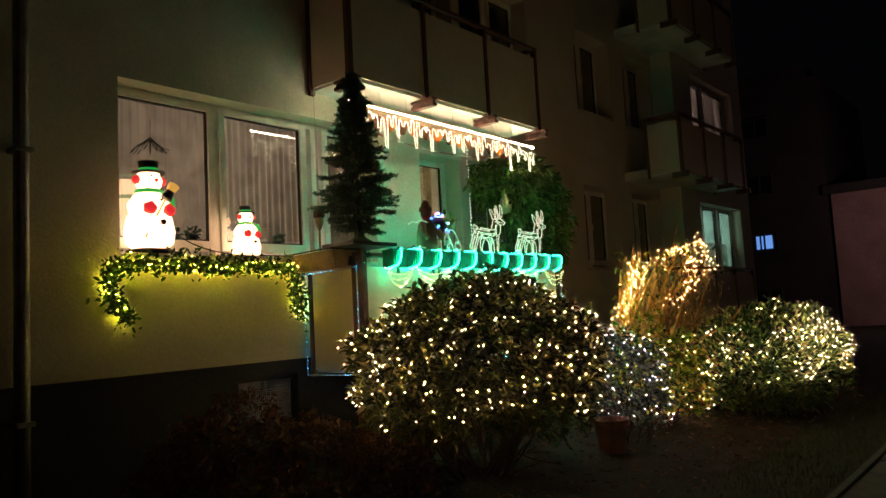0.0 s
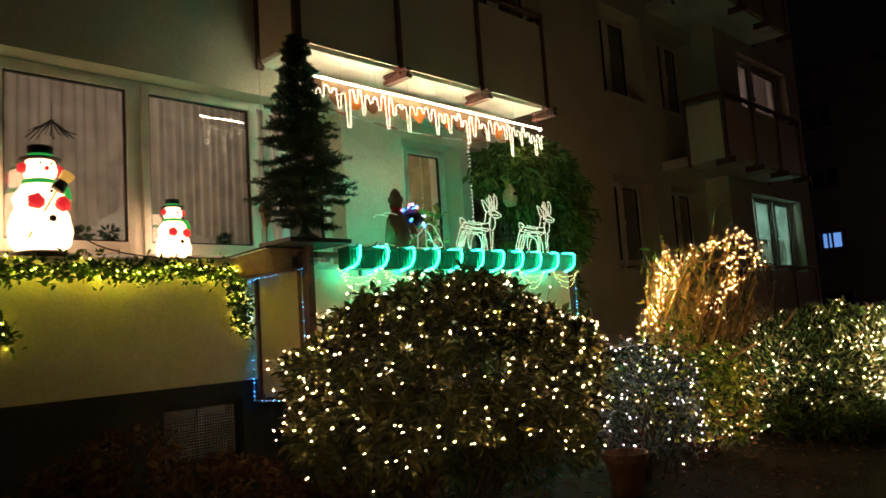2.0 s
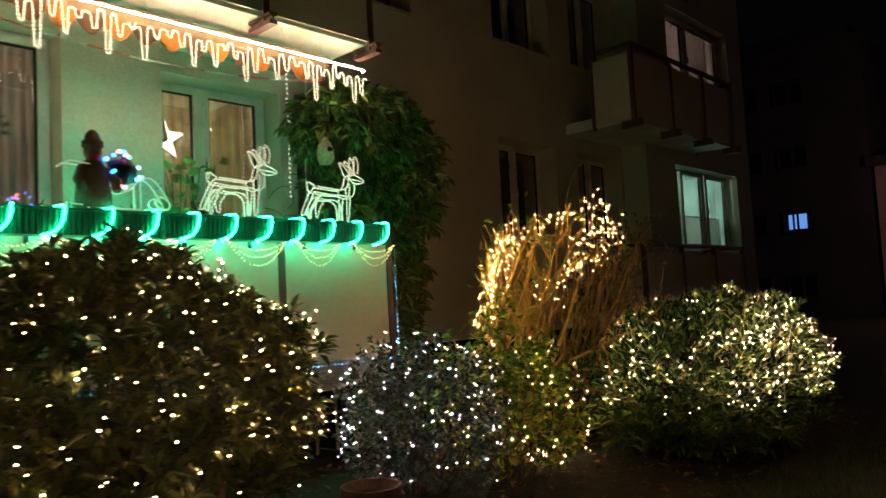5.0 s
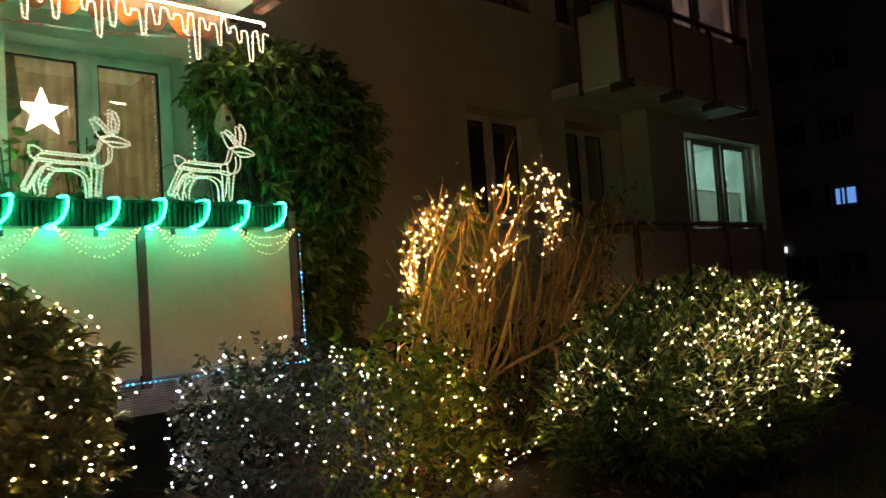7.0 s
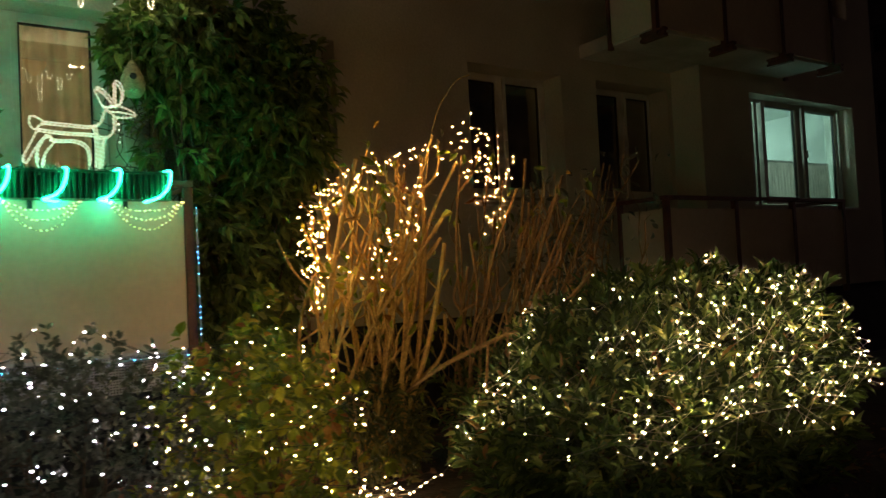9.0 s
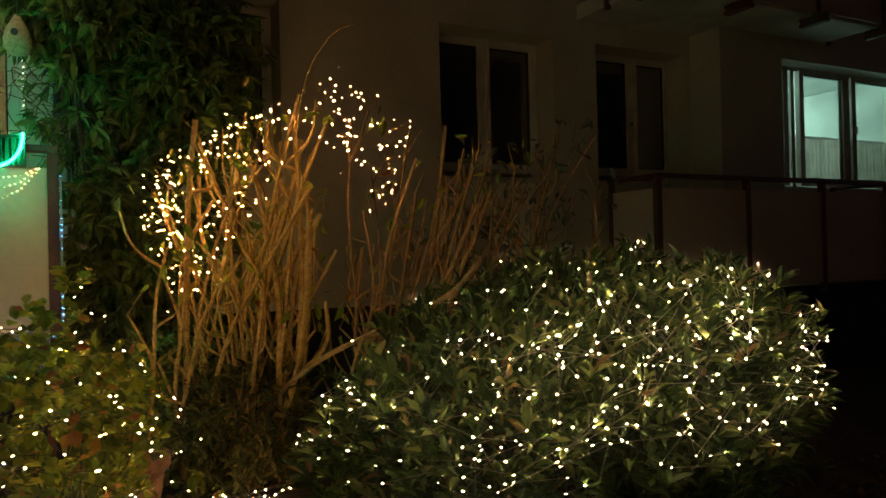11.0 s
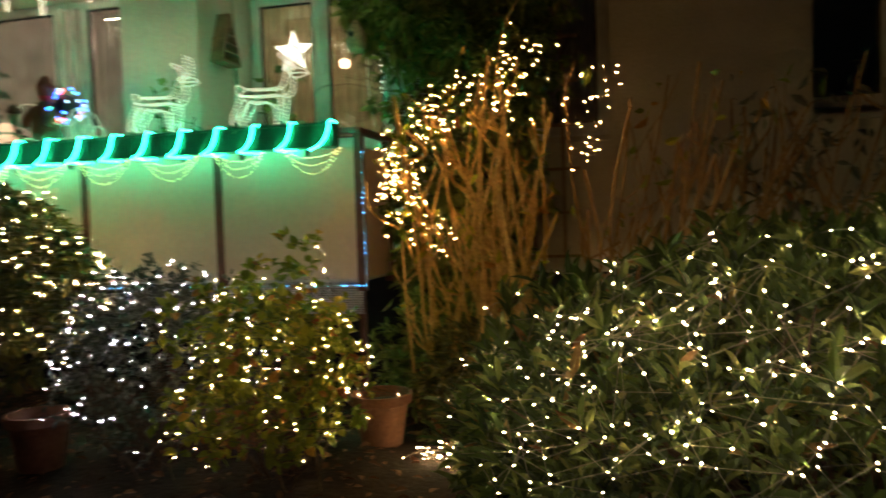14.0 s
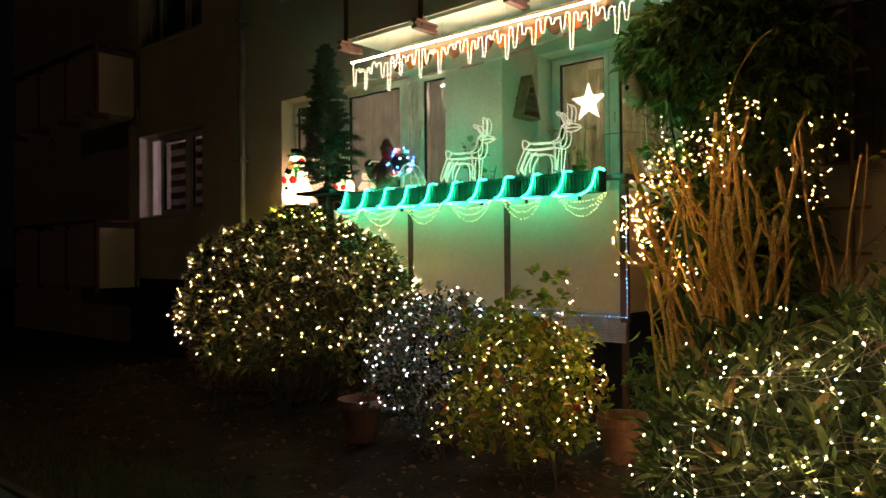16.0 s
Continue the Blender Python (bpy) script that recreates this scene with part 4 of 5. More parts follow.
# ---- climber beside the balcony ----
climber = thing("climber", "evergreen climber on a trellis beside the balcony", "climbing plant", where=(8.3, 5.6, 0.04))
pieces = []
for k in range(14):
    b = np.array((8.35 + rng.normal(0, 0.2), 5.75, 0.0))
    e = np.array((8.3 + rng.normal(0, 0.45), 5.65 + rng.normal(0, 0.15), rng.uniform(2.6, 3.5)))
    vine = smooth_line([b, b * 0.6 + e * 0.4 + rng.normal(0, 0.08, 3), b * 0.3 + e * 0.7 + rng.normal(0, 0.08, 3), e])
    pieces.append(tube(vine, np.linspace(0.018, 0.005, len(vine)), 5))
arrays("vine", *joined(pieces), DARKBARK, climber, smooth=True)
twigs = []
for k in range(90):
    c = np.array((rng.uniform(7.72, 8.2), rng.uniform(5.5, 5.85), rng.uniform(1.9, 2.85)))
    turn = np.cumsum(rng.normal(0, 0.07, (6, 3)), 0) * (1, 0.6, 1) + np.linspace(0, 1, 6)[:, None] * rng.normal(0, 0.12, 3)
    twigs.append(tube(smooth_line(c + turn, 2), 0.003, 4))
tagged(arrays("bare_vine", *joined(twigs), DARKBARK, climber, "tangle of bare brown vines"), kind="stuff")
part("trellis", boxes(*((7.86 + i * 0.24, 7.885 + i * 0.24, 5.97, 5.99, 0.05, 3.5) for i in range(6)), *((7.8, 9.2, 5.992, 6.012, 0.4 + i * 0.35, 0.425 + i * 0.35) for i in range(9))), WOOD, climber, "dark wooden trellis")
crown = []
for c, r, n in (((8.35, 5.55, 3.05), (0.75, 0.42, 0.5), 700), ((8.62, 5.5, 2.55), (0.46, 0.4, 0.55), 480), ((8.0, 5.5, 3.2), (0.5, 0.42, 0.32), 420), ((8.5, 5.6, 1.75), (0.42, 0.32, 0.6), 420), ((8.42, 5.6, 0.85), (0.45, 0.35, 0.6), 330), ((7.75, 5.55, 3.05), (0.3, 0.3, 0.25), 160), ((7.95, 5.6, 2.5), (0.3, 0.35, 0.6), 70), ((8.15, 5.35, 1.4), (0.3, 0.3, 0.7), 260)):
    pp, oo = blob(n, c, r, rng, -0.95, 0.25, 31, (0.6, 1.08))
    crown.append(rosettes(pp, oo + (0, -0.3, -0.4), 5, 0.135, 0.36, rng, (0.3, 1.1), -0.7, 0.7))
tagged(arrays("foliage", *joined(crown), IVY, climber), kind="stuff")
low = thing("low_evergreen", "low dark evergreen at the foot of the wall", "shrub", where=(8.3, 4.9, 0.04))
pp, oo = blob(420, (8.3, 4.75, 0.45), (0.4, 0.4, 0.5), rng, -0.7, 0.25, 33, (0.6, 1.05))
stems(low, (8.3, 4.75, 0.02), (8.3, 4.75, 0.45), (0.4, 0.4, 0.5), 10, rng, DARKBARK, 0.008)
tagged(arrays("foliage", *rosettes(pp, oo, 6, 0.08, 0.35, rng, (0.4, 1.3), 0.2, 0.8), IVY, low), kind="stuff")
low = thing("low_evergreen", "low dark evergreen at the feet of the canes", "shrub", where=(8.78, 4.42, 0.04))
pp, oo = blob(420, (8.74, 4.24, 0.44), (0.38, 0.22, 0.42), rng, -0.8, 0.25, 36, (0.6, 1.08))
stems(low, (8.78, 4.42, 0.02), (8.78, 4.42, 0.46), (0.4, 0.26, 0.42), 10, rng, DARKBARK, 0.008)
tagged(arrays("foliage", *rosettes(pp, oo, 6, 0.085, 0.33, rng, (0.4, 1.3), 0.2, 0.8), RHODO, low), kind="stuff")
low = thing("low_evergreen", "low dark evergreen behind the laurel", "shrub", where=(10.6, 4.2, 0.04))
pp, oo = blob(700, (10.4, 4.15, 0.5), (1.2, 0.4, 0.6), rng, -0.7, 0.2, 34, (0.6, 1.05))
stems(low, (10.4, 4.15, 0.02), (10.4, 4.15, 0.5), (1.2, 0.4, 0.6), 14, rng, DARKBARK, 0.008)
tagged(arrays("foliage", *rosettes(pp, oo, 6, 0.11, 0.26, rng, (0.3, 1.1), 0.6, 0.8), LAUREL, low), kind="stuff")

# nesting gourd hung in the climber
gourd = thing("birdhouse", "pale woven nesting pouch hung in the climber", "birdhouse", where=(7.6, 5.32, 2.7))
arrays("pouch", *lathe([(0.002, -0.11), (0.05, -0.1), (0.078, -0.05), (0.08, 0.0), (0.062, 0.06), (0.03, 0.12), (0.012, 0.15)], (7.6, 5.32, 2.82)), mat("woven_straw", (0.4, 0.33, 0.2), 0.9, 0.3, 30, 0.6, 120), gourd, smooth=True)
arrays("entrance", *tube([(7.6 - 0.01, 5.243, 2.84), (7.6 - 0.012, 5.236, 2.84)], 0.022, 12), BLACK, gourd, "dark round entrance")
arrays("hanger", *tube([(7.6, 5.32, 2.96), (7.6, 5.32, 3.73)], 0.002, 4), PALECABLE, gourd)


# ---- pots ----
def plant_pot(x, y, h, r, label):
    root = thing("flowerpot", label, "flowerpot", "terracotta pots in the bed", (x, y, 0.12))
    arrays("pot", *lathe([(r * 0.68, 0), (r * 0.92, h * 0.8), (r * 1.02, h * 0.8), (r * 1.06, h * 0.83), (r * 1.06, h), (r * 0.97, h), (r * 0.92, h * 0.8), (r * 0.9, h * 0.78)], (x, y, 0.12), 32), TERRA, root, smooth=False)
    arrays("potting_soil", *lathe([(r * 0.88, h * 0.72), (r * 0.9, h * 0.8), (0.02, h * 0.84)], (x, y, 0.12), 20), SOIL, root)
    return root


plant_pot(8.13, 4.08, 0.31, 0.175, "weathered terracotta pot with soil and moss")
plant_pot(6.36, 3.4, 0.31, 0.165, "dark terracotta pot in the shade of a shrub")
plant_pot(7.3, 3.95, 0.31, 0.16, "terracotta pot half hidden by leaves")

# leaf litter and grass
n = 2600
pl = np.stack([rng.uniform(1.5, 12.5, n), rng.uniform(2.35, 5.2, n), np.full(n, 0.03)], 1)
pl[:, 2] += 0.13 * np.clip((pl[:, 1] - 2.3) / 1.3, 0, 1)
tagged(tagged(arrays("leaf_litter", *leaves(pl, rng.normal(0, 1, (n, 3)) * (1, 1, 0.18), rng.uniform(0.03, 0.075, n), 0.6, rng, 0.4), BROWNLEAF), "fallen brown leaves on the soil", "leaves"), kind="stuff")
n = 16000
gx, gy = rng.uniform(-4, 16, n), rng.uniform(1.52, 2.45, n)
hgt, ang = rng.uniform(0.025, 0.06, n), rng.uniform(0, 6.28, n)
gv = np.stack([np.stack([gx - 0.003 * np.cos(ang), gy - 0.003 * np.sin(ang), np.zeros(n)], 1), np.stack([gx + 0.003 * np.cos(ang), gy + 0.003 * np.sin(ang), np.zeros(n)], 1), np.stack([gx + rng.normal(0, 0.015, n), gy + rng.normal(0, 0.015, n), hgt], 1)], 1).reshape(-1, 3)
tagged(tagged(arrays("grass", gv, (np.arange(n)[:, None] * 3 + np.arange(3)).tolist(), GRASS), "short dark winter grass", "grass"), kind="stuff")


# ---- balcony decorations ----
# green ribbed planters along the parapet
for k in range(3):
    x0 = 4.78 + k * 0.965
    box = thing("planter_box", "dark green ribbed plastic planter on the parapet", "planter", "planters on the parapet", (x0, 4.68, 1.94))
    ring = []
    for i in range(30):
        a = x0 + i * 0.0316
        ring += [(a, 4.62), (a + 0.006, 4.606), (a + 0.02, 4.606), (a + 0.026, 4.62)]
    ring += [(x0 + 0.95, 4.62), (x0 + 0.95, 4.74), (x0, 4.74)]
    m = len(ring)
    body = [(px_, py_, zz) for zz in (1.945, 2.09) for px_, py_ in ring]
    arrays("planter_body", body, [(i, (i + 1) % m, m + (i + 1) % m, m + i) for i in range(m)] + [tuple(range(m))[::-1], tuple(range(m, 2 * m))], GREENBOX, box)
    part("planter_rim", boxes((x0 - 0.004, x0 + 0.954, 4.6, 4.745, 2.09, 2.105), bevel=0.004), GREENBOX, box)
    part("hook", boxes((x0 + 0.2, x0 + 0.225, 4.742, 4.8, 1.9, 2.0)), BLACK, box)
    part("hook", boxes((x0 + 0.7, x0 + 0.725, 4.742, 4.8, 1.9, 2.0)), BLACK, box)
    tw = np.stack([rng.uniform(x0, x0 + 0.95, 260), rng.uniform(4.62, 4.74, 260), np.full(260, 2.1)], 1)
    tagged(arrays("fir_sprig", *leaves(tw, rng.normal(0, 1, (260, 3)) * (1, 1, 0.25) + (0, 0, 0.15), rng.uniform(0.03, 0.08, 260), 0.18, rng), NEEDLE, box, "cut fir sprigs"), kind="stuff")

# teal rope light wound round the planters
rope = thing("rope_light", "teal rope light wound round the green planters", "rope light", where=(4.8, 4.59, 1.93))
turns = []
xs = np.linspace(4.84, 7.62, 11)
for a, b in zip(xs, xs[1:]):
    w = b - a
    turns += [(a + 0.035, 4.592, 2.115), (a + 0.03, 4.585, 2.06), (a + 0.01, 4.583, 2.0), (a - 0.03, 4.585, 1.955), (a - 0.1, 4.598, 1.936), (a - 0.04, 4.66, 1.935), (a + 0.0, 4.735, 1.937), (a + 0.03, 4.747, 1.99), (a + 0.06, 4.748, 2.09), (a + 0.09, 4.8, 2.1), (a + 0.12, 4.826, 2.095), (b - 0.04, 4.826, 2.095), (b - 0.01, 4.8, 2.115), (b + 0.02, 4.74, 2.122), (b + 0.03, 4.67, 2.122)]
turns += [(xs[-1] + 0.035, 4.592, 2.115), (xs[-1] + 0.03, 4.585, 2.06), (xs[-1] + 0.01, 4.583, 2.0), (xs[-1] - 0.04, 4.59, 1.95), (xs[-1] - 0.12, 4.61, 1.927)]
arrays("rope", *tube(smooth_line(turns, 2), 0.0075, 6), TEAL, rope, smooth=True)

# swags of yellow bead chain
for k, (a, b) in enumerate(((4.68, 5.06), (5.1, 5.58), (5.66, 6.11), (6.2, 6.67), (6.77, 7.17), (7.3, 7.73))):
    sw = thing("bead_swag", "triple swag of yellow lit bead chain", "light chain", "bead swags below the planters", (a, 4.614, 1.93))
    pieces, beads = [], []
    for d in (0.055, 0.1, 0.15):
        u = np.linspace(-1, 1, 21)
        line = np.stack([(a + b) / 2 + (b - a) / 2 * u, np.full(21, 4.614) + 0.004 * d, 1.938 - d * (1 - u * u) * 1.15], 1)
        pieces.append(tube(line, 0.003, 4))
        beads.append(dense(line, 0.027, 0.002, rng))
    arrays("chain", *joined(pieces), PALECABLE, sw)
    tagged(arrays("bead", *dots(np.concatenate(beads), 0.005), SWAG, sw, smooth=True), kind="stuff")

# blue strip round the side panel, the lower edge and the far corner
strip_runs = [
    [(4.43, 5.43, 1.0), (4.43, 5.43, 1.93)], [(4.43, 5.43, 1.93), (4.43, 4.72, 1.95)], [(4.43, 4.72, 1.95), (4.43, 4.72, 1.01)], [(4.43, 5.43, 1.0), (4.43, 4.72, 1.01)],
    [(4.45, 4.735, 1.0), (7.82, 4.735, 1.0)], [(7.83, 4.725, 1.02), (7.83, 4.725, 1.93)],
]
string_of_lights("led_strip", "blue light strip round the balcony edges", [dense(r, 0.034) for r in strip_runs], BLUE, 0.0045, mat("clear_strip_sleeve", (0.35, 0.45, 0.5), 0.2, 0.1), 0.006, "", "light_point")

# icicle curtain below the upper balcony
ice = thing("icicle_lights", "warm white rope light icicles below the upper balcony", "light curtain", where=(4.58, 4.955, 3.52))
rail = [(4.575, 4.955, 3.525), (6.2, 4.955, 3.52), (7.775, 4.955, 3.515), (7.8, 5.0, 3.515)]
arrays("top_rope", *tube(dense(rail, 0.1), 0.007, 6), ICETUBE, ice, smooth=True)
tagged(arrays("top_bead", *dots(dense(rail, 0.019), 0.0085), ICETOP, ice, smooth=True), kind="stuff")
beads = []
x, r2 = 4.6, np.random.default_rng(7)
lengths = (0.2, 0.1, 0.26, 0.14, 0.08, 0.17, 0.3, 0.12, 0.22, 0.09, 0.16, 0.28)
drops, k = [(x, 4.955, 3.5)], 0
while x < 7.72:
    w = r2.uniform(0.05, 0.068)
    dz = lengths[k % 12] * r2.uniform(0.8, 1.15)
    top = 3.49 - r2.uniform(0, 0.07)
    drops += [(x, 4.953, 3.5 - dz * 0.5), (x + w * 0.1, 4.95, 3.5 - dz), (x + w * 0.2, 4.95, 3.49 - dz), (x + w * 0.5, 4.95, 3.49 - dz), (x + w * 0.6, 4.95, 3.5 - dz), (x + w * 0.7, 4.953, 3.5 - dz * 0.5), (x + w * 0.8, 4.955, top - 0.012), (x + w * 0.9, 4.955, top), (x + w * 1.35, 4.955, top), (x + w * 1.45, 4.955, top - 0.012)]
    x += w * 1.5
    k += 1
line = smooth_line(drops, 2)
arrays("hanging_rope", *tube(line, 0.0055, 5), ICETUBE, ice, smooth=True)
beads.append(dense(line, 0.025))
tagged(arrays("bead", *dots(np.concatenate(beads), 0.006), ICE, ice, smooth=True), kind="stuff")
for x in np.linspace(4.7, 7.7, 9):
    arrays("tie", *tube([(x, 4.955, 3.52), (x + 0.004, 4.98, 3.72)], 0.002, 4), PALECABLE, ice)
down = thing("light_drop", "single hanging strand of white lights", "light chain", where=(7.6, 5.88, 3.5))
ln = dense([(7.6, 5.88, 3.72), (7.605, 5.88, 3.1), (7.6, 5.88, 2.5)], 0.045, 0.003, rng)
arrays("cable", *tube(ln, 0.003, 4), PALECABLE, down)
tagged(arrays("bulb", *dots(ln, 0.0065), STAR, down), kind="stuff")
wire = thing("hanging_cable", "loose white supply cable hanging from the slab", "cable", where=(7.6, 5.0, 2.2))
arrays("cable", *tube(smooth_line([(7.6, 5.58, 3.75), (7.62, 5.6, 3.4), (7.6, 5.6, 3.0), (7.57, 5.6, 2.6), (7.62, 5.6, 2.2)]), 0.004, 5), WHITEPL, wire)

# scalloped awning edge
awning = thing("awning", "rolled awning with scalloped orange and brown edge", "awning", where=(4.6, 5.12, 3.4))
part("awning_box", boxes((4.98, 7.5, 5.1, 5.24, 3.5, 3.62), bevel=0.02), WOOD, awning, "brown awning roll")
for k in range(2, 15):
    a = 4.66 + k * 0.188
    v, f = [], []
    for i in range(13):
        u = i / 12
        zb = 3.5 - 0.045 - 0.1 * math.sin(math.pi * u) ** 0.8
        y = 5.096 - 0.012 * math.sin(u * 3.1)
        v += [(a + 0.186 * u, y, 3.5), (a + 0.186 * u, y, zb), (a + 0.186 * u, y + 0.003, 3.5), (a + 0.186 * u, y + 0.003, zb)]
    for i in range(12):
        b = 4 * i
        f += [(b, b + 4, b + 5, b + 1), (b + 2, b + 3, b + 7, b + 6), (b + 1, b + 5, b + 7, b + 3)]
    arrays("scallop", v, f, ORANGE if k % 2 else BROWNCLOTH, awning, "orange cloth scallop" if k % 2 else "brown cloth scallop")
chain = thing("plastic_chain", "red and white plastic chain slung under the awning", "chain", where=(4.6, 5.05, 3.3))
u = np.linspace(0, 1, 90)
cl = np.stack([4.62 + 2.75 * u, 5.02 + 0 * u, 3.36 - 0.16 * (1 - (2 * u - 1) ** 2) * 0.8], 1)
for k in range(0, 89, 1):
    a, b = cl[k], cl[k + 1]
    m, h = (a + b) / 2, (b - a) * 0.62
    s = np.array((0, 0.007, 0)) if k % 2 else np.array((0, 0, 0.007))
    arrays("link", *tube([m - h, m - h * 0.5 + s, m + h * 0.5 + s, m + h, m + h * 0.5 - s, m - h * 0.5 - s], 0.0028, 4, True), RED if (k // 9) % 2 else WHITEPL, chain)


# rope light deer
def deer(x, y, z, s, seed):
    root = thing("light_deer", "standing deer outlined in white rope light", "light figure", "rope light deer on the parapet", (x, y, z))
    P = lambda pts, dy: [(x + s * a, y + dy, z + s * b) for a, b in pts]  # noqa: E731
    runs = [P([(0.07, 0.47), (0.11, 0.48), (0.2, 0.42), (0.15, 0.4), (0.1, 0.34), (0.06, 0.41), (0.07, 0.47)], 0.0)]
    for dy in (-0.032, 0.032):
        runs.append(P([(0.2, 0.42), (0.4, 0.41), (0.58, 0.4), (0.66, 0.44), (0.69, 0.53), (0.71, 0.6), (0.78, 0.63)], dy))
        runs.append(P([(0.15, 0.35), (0.35, 0.33), (0.6, 0.335), (0.68, 0.3), (0.76, 0.34), (0.79, 0.43), (0.78, 0.52)], dy))
        runs.append(P([(0.24, 0.27), (0.3, 0.255), (0.44, 0.27), (0.54, 0.22), (0.56, 0.12), (0.56, 0.01)], dy))
        runs.append(P([(0.13, 0.35), (0.06, 0.21), (0.0, 0.09), (0.02, 0.05 if dy > 0 else 0.02), (0.05, 0.07), (0.11, 0.19), (0.18, 0.29), (0.24, 0.3)], dy))
        runs.append(P([(0.19, 0.29), (0.11, 0.15), (0.13, 0.02), (0.17, 0.01), (0.17, 0.12), (0.26, 0.24)], dy * 1.6))
        runs.append(P([(0.61, 0.4), (0.63, 0.24), (0.61, 0.01), (0.65, 0.01), (0.67, 0.2), (0.69, 0.3)], dy * 1.5))
    runs.append(P([(0.7, 0.6), (0.78, 0.63), (0.88, 0.61), (1.0, 0.555), (0.9, 0.51), (0.79, 0.51), (0.74, 0.56), (0.7, 0.6)], -0.012))
    runs.append(P([(0.74, 0.57), (0.86, 0.57), (0.97, 0.555)], 0.012))
    for dy, k in ((-0.03, 1.0), (0.03, 0.82)):
        runs.append(P([(0.76, 0.62), (0.7, 0.66 * k + 0.06), (0.64, 0.74), (0.62, 0.79), (0.67, 0.78), (0.72, 0.73), (0.76, 0.68), (0.79, 0.63)], dy))
        runs.append(P([(0.8, 0.63), (0.79, 0.72), (0.8, 0.8), (0.79, 0.86), (0.83, 0.86), (0.87, 0.78), (0.86, 0.7), (0.84, 0.64)], -dy))
    lines = [smooth_line(r, 2) for r in runs]
    arrays("rope", *joined([tube(r, 0.0055, 5) for r in lines]), ICETUBE, root, smooth=True)
    tagged(arrays("bead", *dots(np.concatenate([dense(r, 0.024) for r in lines]), 0.0062), ICE2, root, smooth=True), kind="stuff")
    part("base_bar", boxes((x, x + s * 0.75, y - 0.008, y + 0.008, z - 0.012, z - 0.002)), WHITEPL, root)
    return root


ICE2 = glow("deer_rope_bead", (1.0, 0.78, 0.62), 2.2)
deer(6.06, 4.69, 2.12, 0.61, 1)
deer(6.89, 4.69, 2.12, 0.61, 2)

# rope light sleigh with a gift ball and a small figure
sleigh = thing("light_sleigh", "rope light sleigh on the parapet", "light figure", where=(5.2, 4.69, 2.12))
Q = lambda pts, dy: [(5.2 + a, 4.69 + dy, 2.12 + b) for a, b in pts]  # noqa: E731
runs = [Q([(-0.04, 0.25), (0.0, 0.28), (0.18, 0.25), (0.24, 0.12), (0.34, 0.1), (0.42, 0.2), (0.5, 0.21), (0.58, 0.1), (0.62, 0.02), (0.56, 0.0), (0.5, 0.05), (0.55, 0.1), (0.6, 0.06)], d) for d in (-0.05, 0.05)]
runs += [Q([(-0.02, 0.02), (0.2, 0.0), (0.45, 0.0), (0.58, 0.01)], d) for d in (-0.05, 0.05)] + [Q([(0.1, 0.0), (0.12, 0.12)], d) for d in (-0.05, 0.05)] + [Q([(0.42, 0.0), (0.42, 0.2)], d) for d in (-0.05, 0.05)]
lines = [smooth_line(r, 2) if len(r) > 2 else np.array(r) for r in runs]
arrays("rope", *joined([tube(r, 0.0055, 5) for r in lines]), ICETUBE, sleigh, smooth=True)
tagged(arrays("bead", *dots(np.concatenate([dense(r, 0.028) for r in lines]), 0.0052), ICE2, sleigh, smooth=True), kind="stuff")
ball = thing("light_ball", "dark ball wound with blue and coloured lights", "light figure", where=(5.5, 4.72, 2.26))
arrays("ball_core", *dots([(5.53, 4.7, 2.36)], 0.105), BLACK, ball, smooth=True)
pp, oo = blob(44, (5.53, 4.7, 2.36), (0.125, 0.125, 0.14), rng, -0.8, 0.1, 40)
tagged(arrays("blue_bulb", *dots(pp[:22], 0.013), GLOWBLUE, ball, smooth=True), kind="stuff")
tagged(arrays("white_bulb", *dots(pp[22:33], 0.013), GLOWWHITE, ball, smooth=True), kind="stuff")
tagged(arrays("green_bulb", *dots(pp[40:], 0.012), GLOWGREEN, ball, smooth=True), kind="stuff")
tagged(arrays("red_bulb", *dots(pp[33:40], 0.012), GLOWRED, ball, smooth=True), kind="stuff")
figv, figf = joined([
    lathe([(0.1, 0.0), (0.105, 0.06), (0.095, 0.16), (0.08, 0.24), (0.05, 0.285), (0.036, 0.3), (0.05, 0.325), (0.052, 0.37), (0.062, 0.375), (0.062, 0.41), (0.05, 0.415), (0.038, 0.455), (0.016, 0.48), (0.003, 0.485)], (5.35, 4.69, 2.122), 16),
    tube([(5.28, 4.67, 2.36), (5.24, 4.62, 2.28), (5.25, 4.59, 2.22)], [0.03, 0.032, 0.026], 8),
    tube([(5.42, 4.67, 2.36), (5.46, 4.62, 2.28), (5.45, 4.59, 2.22)], [0.03, 0.032, 0.026], 8),
])
figs = [2 if 0.375 < min(figv[i][2] for i in q) - 2.122 < 0.4 else 1 if 0.25 < min(figv[i][2] for i in q) - 2.122 < 0.32 else 0 for q in figf]
tagged(arrays("doll", figv, figf, [BROWNLEAF, RED, WHITEPL], smooth=True, slots=figs), "small brown cloth doll with a red collar and banded cap", "doll")


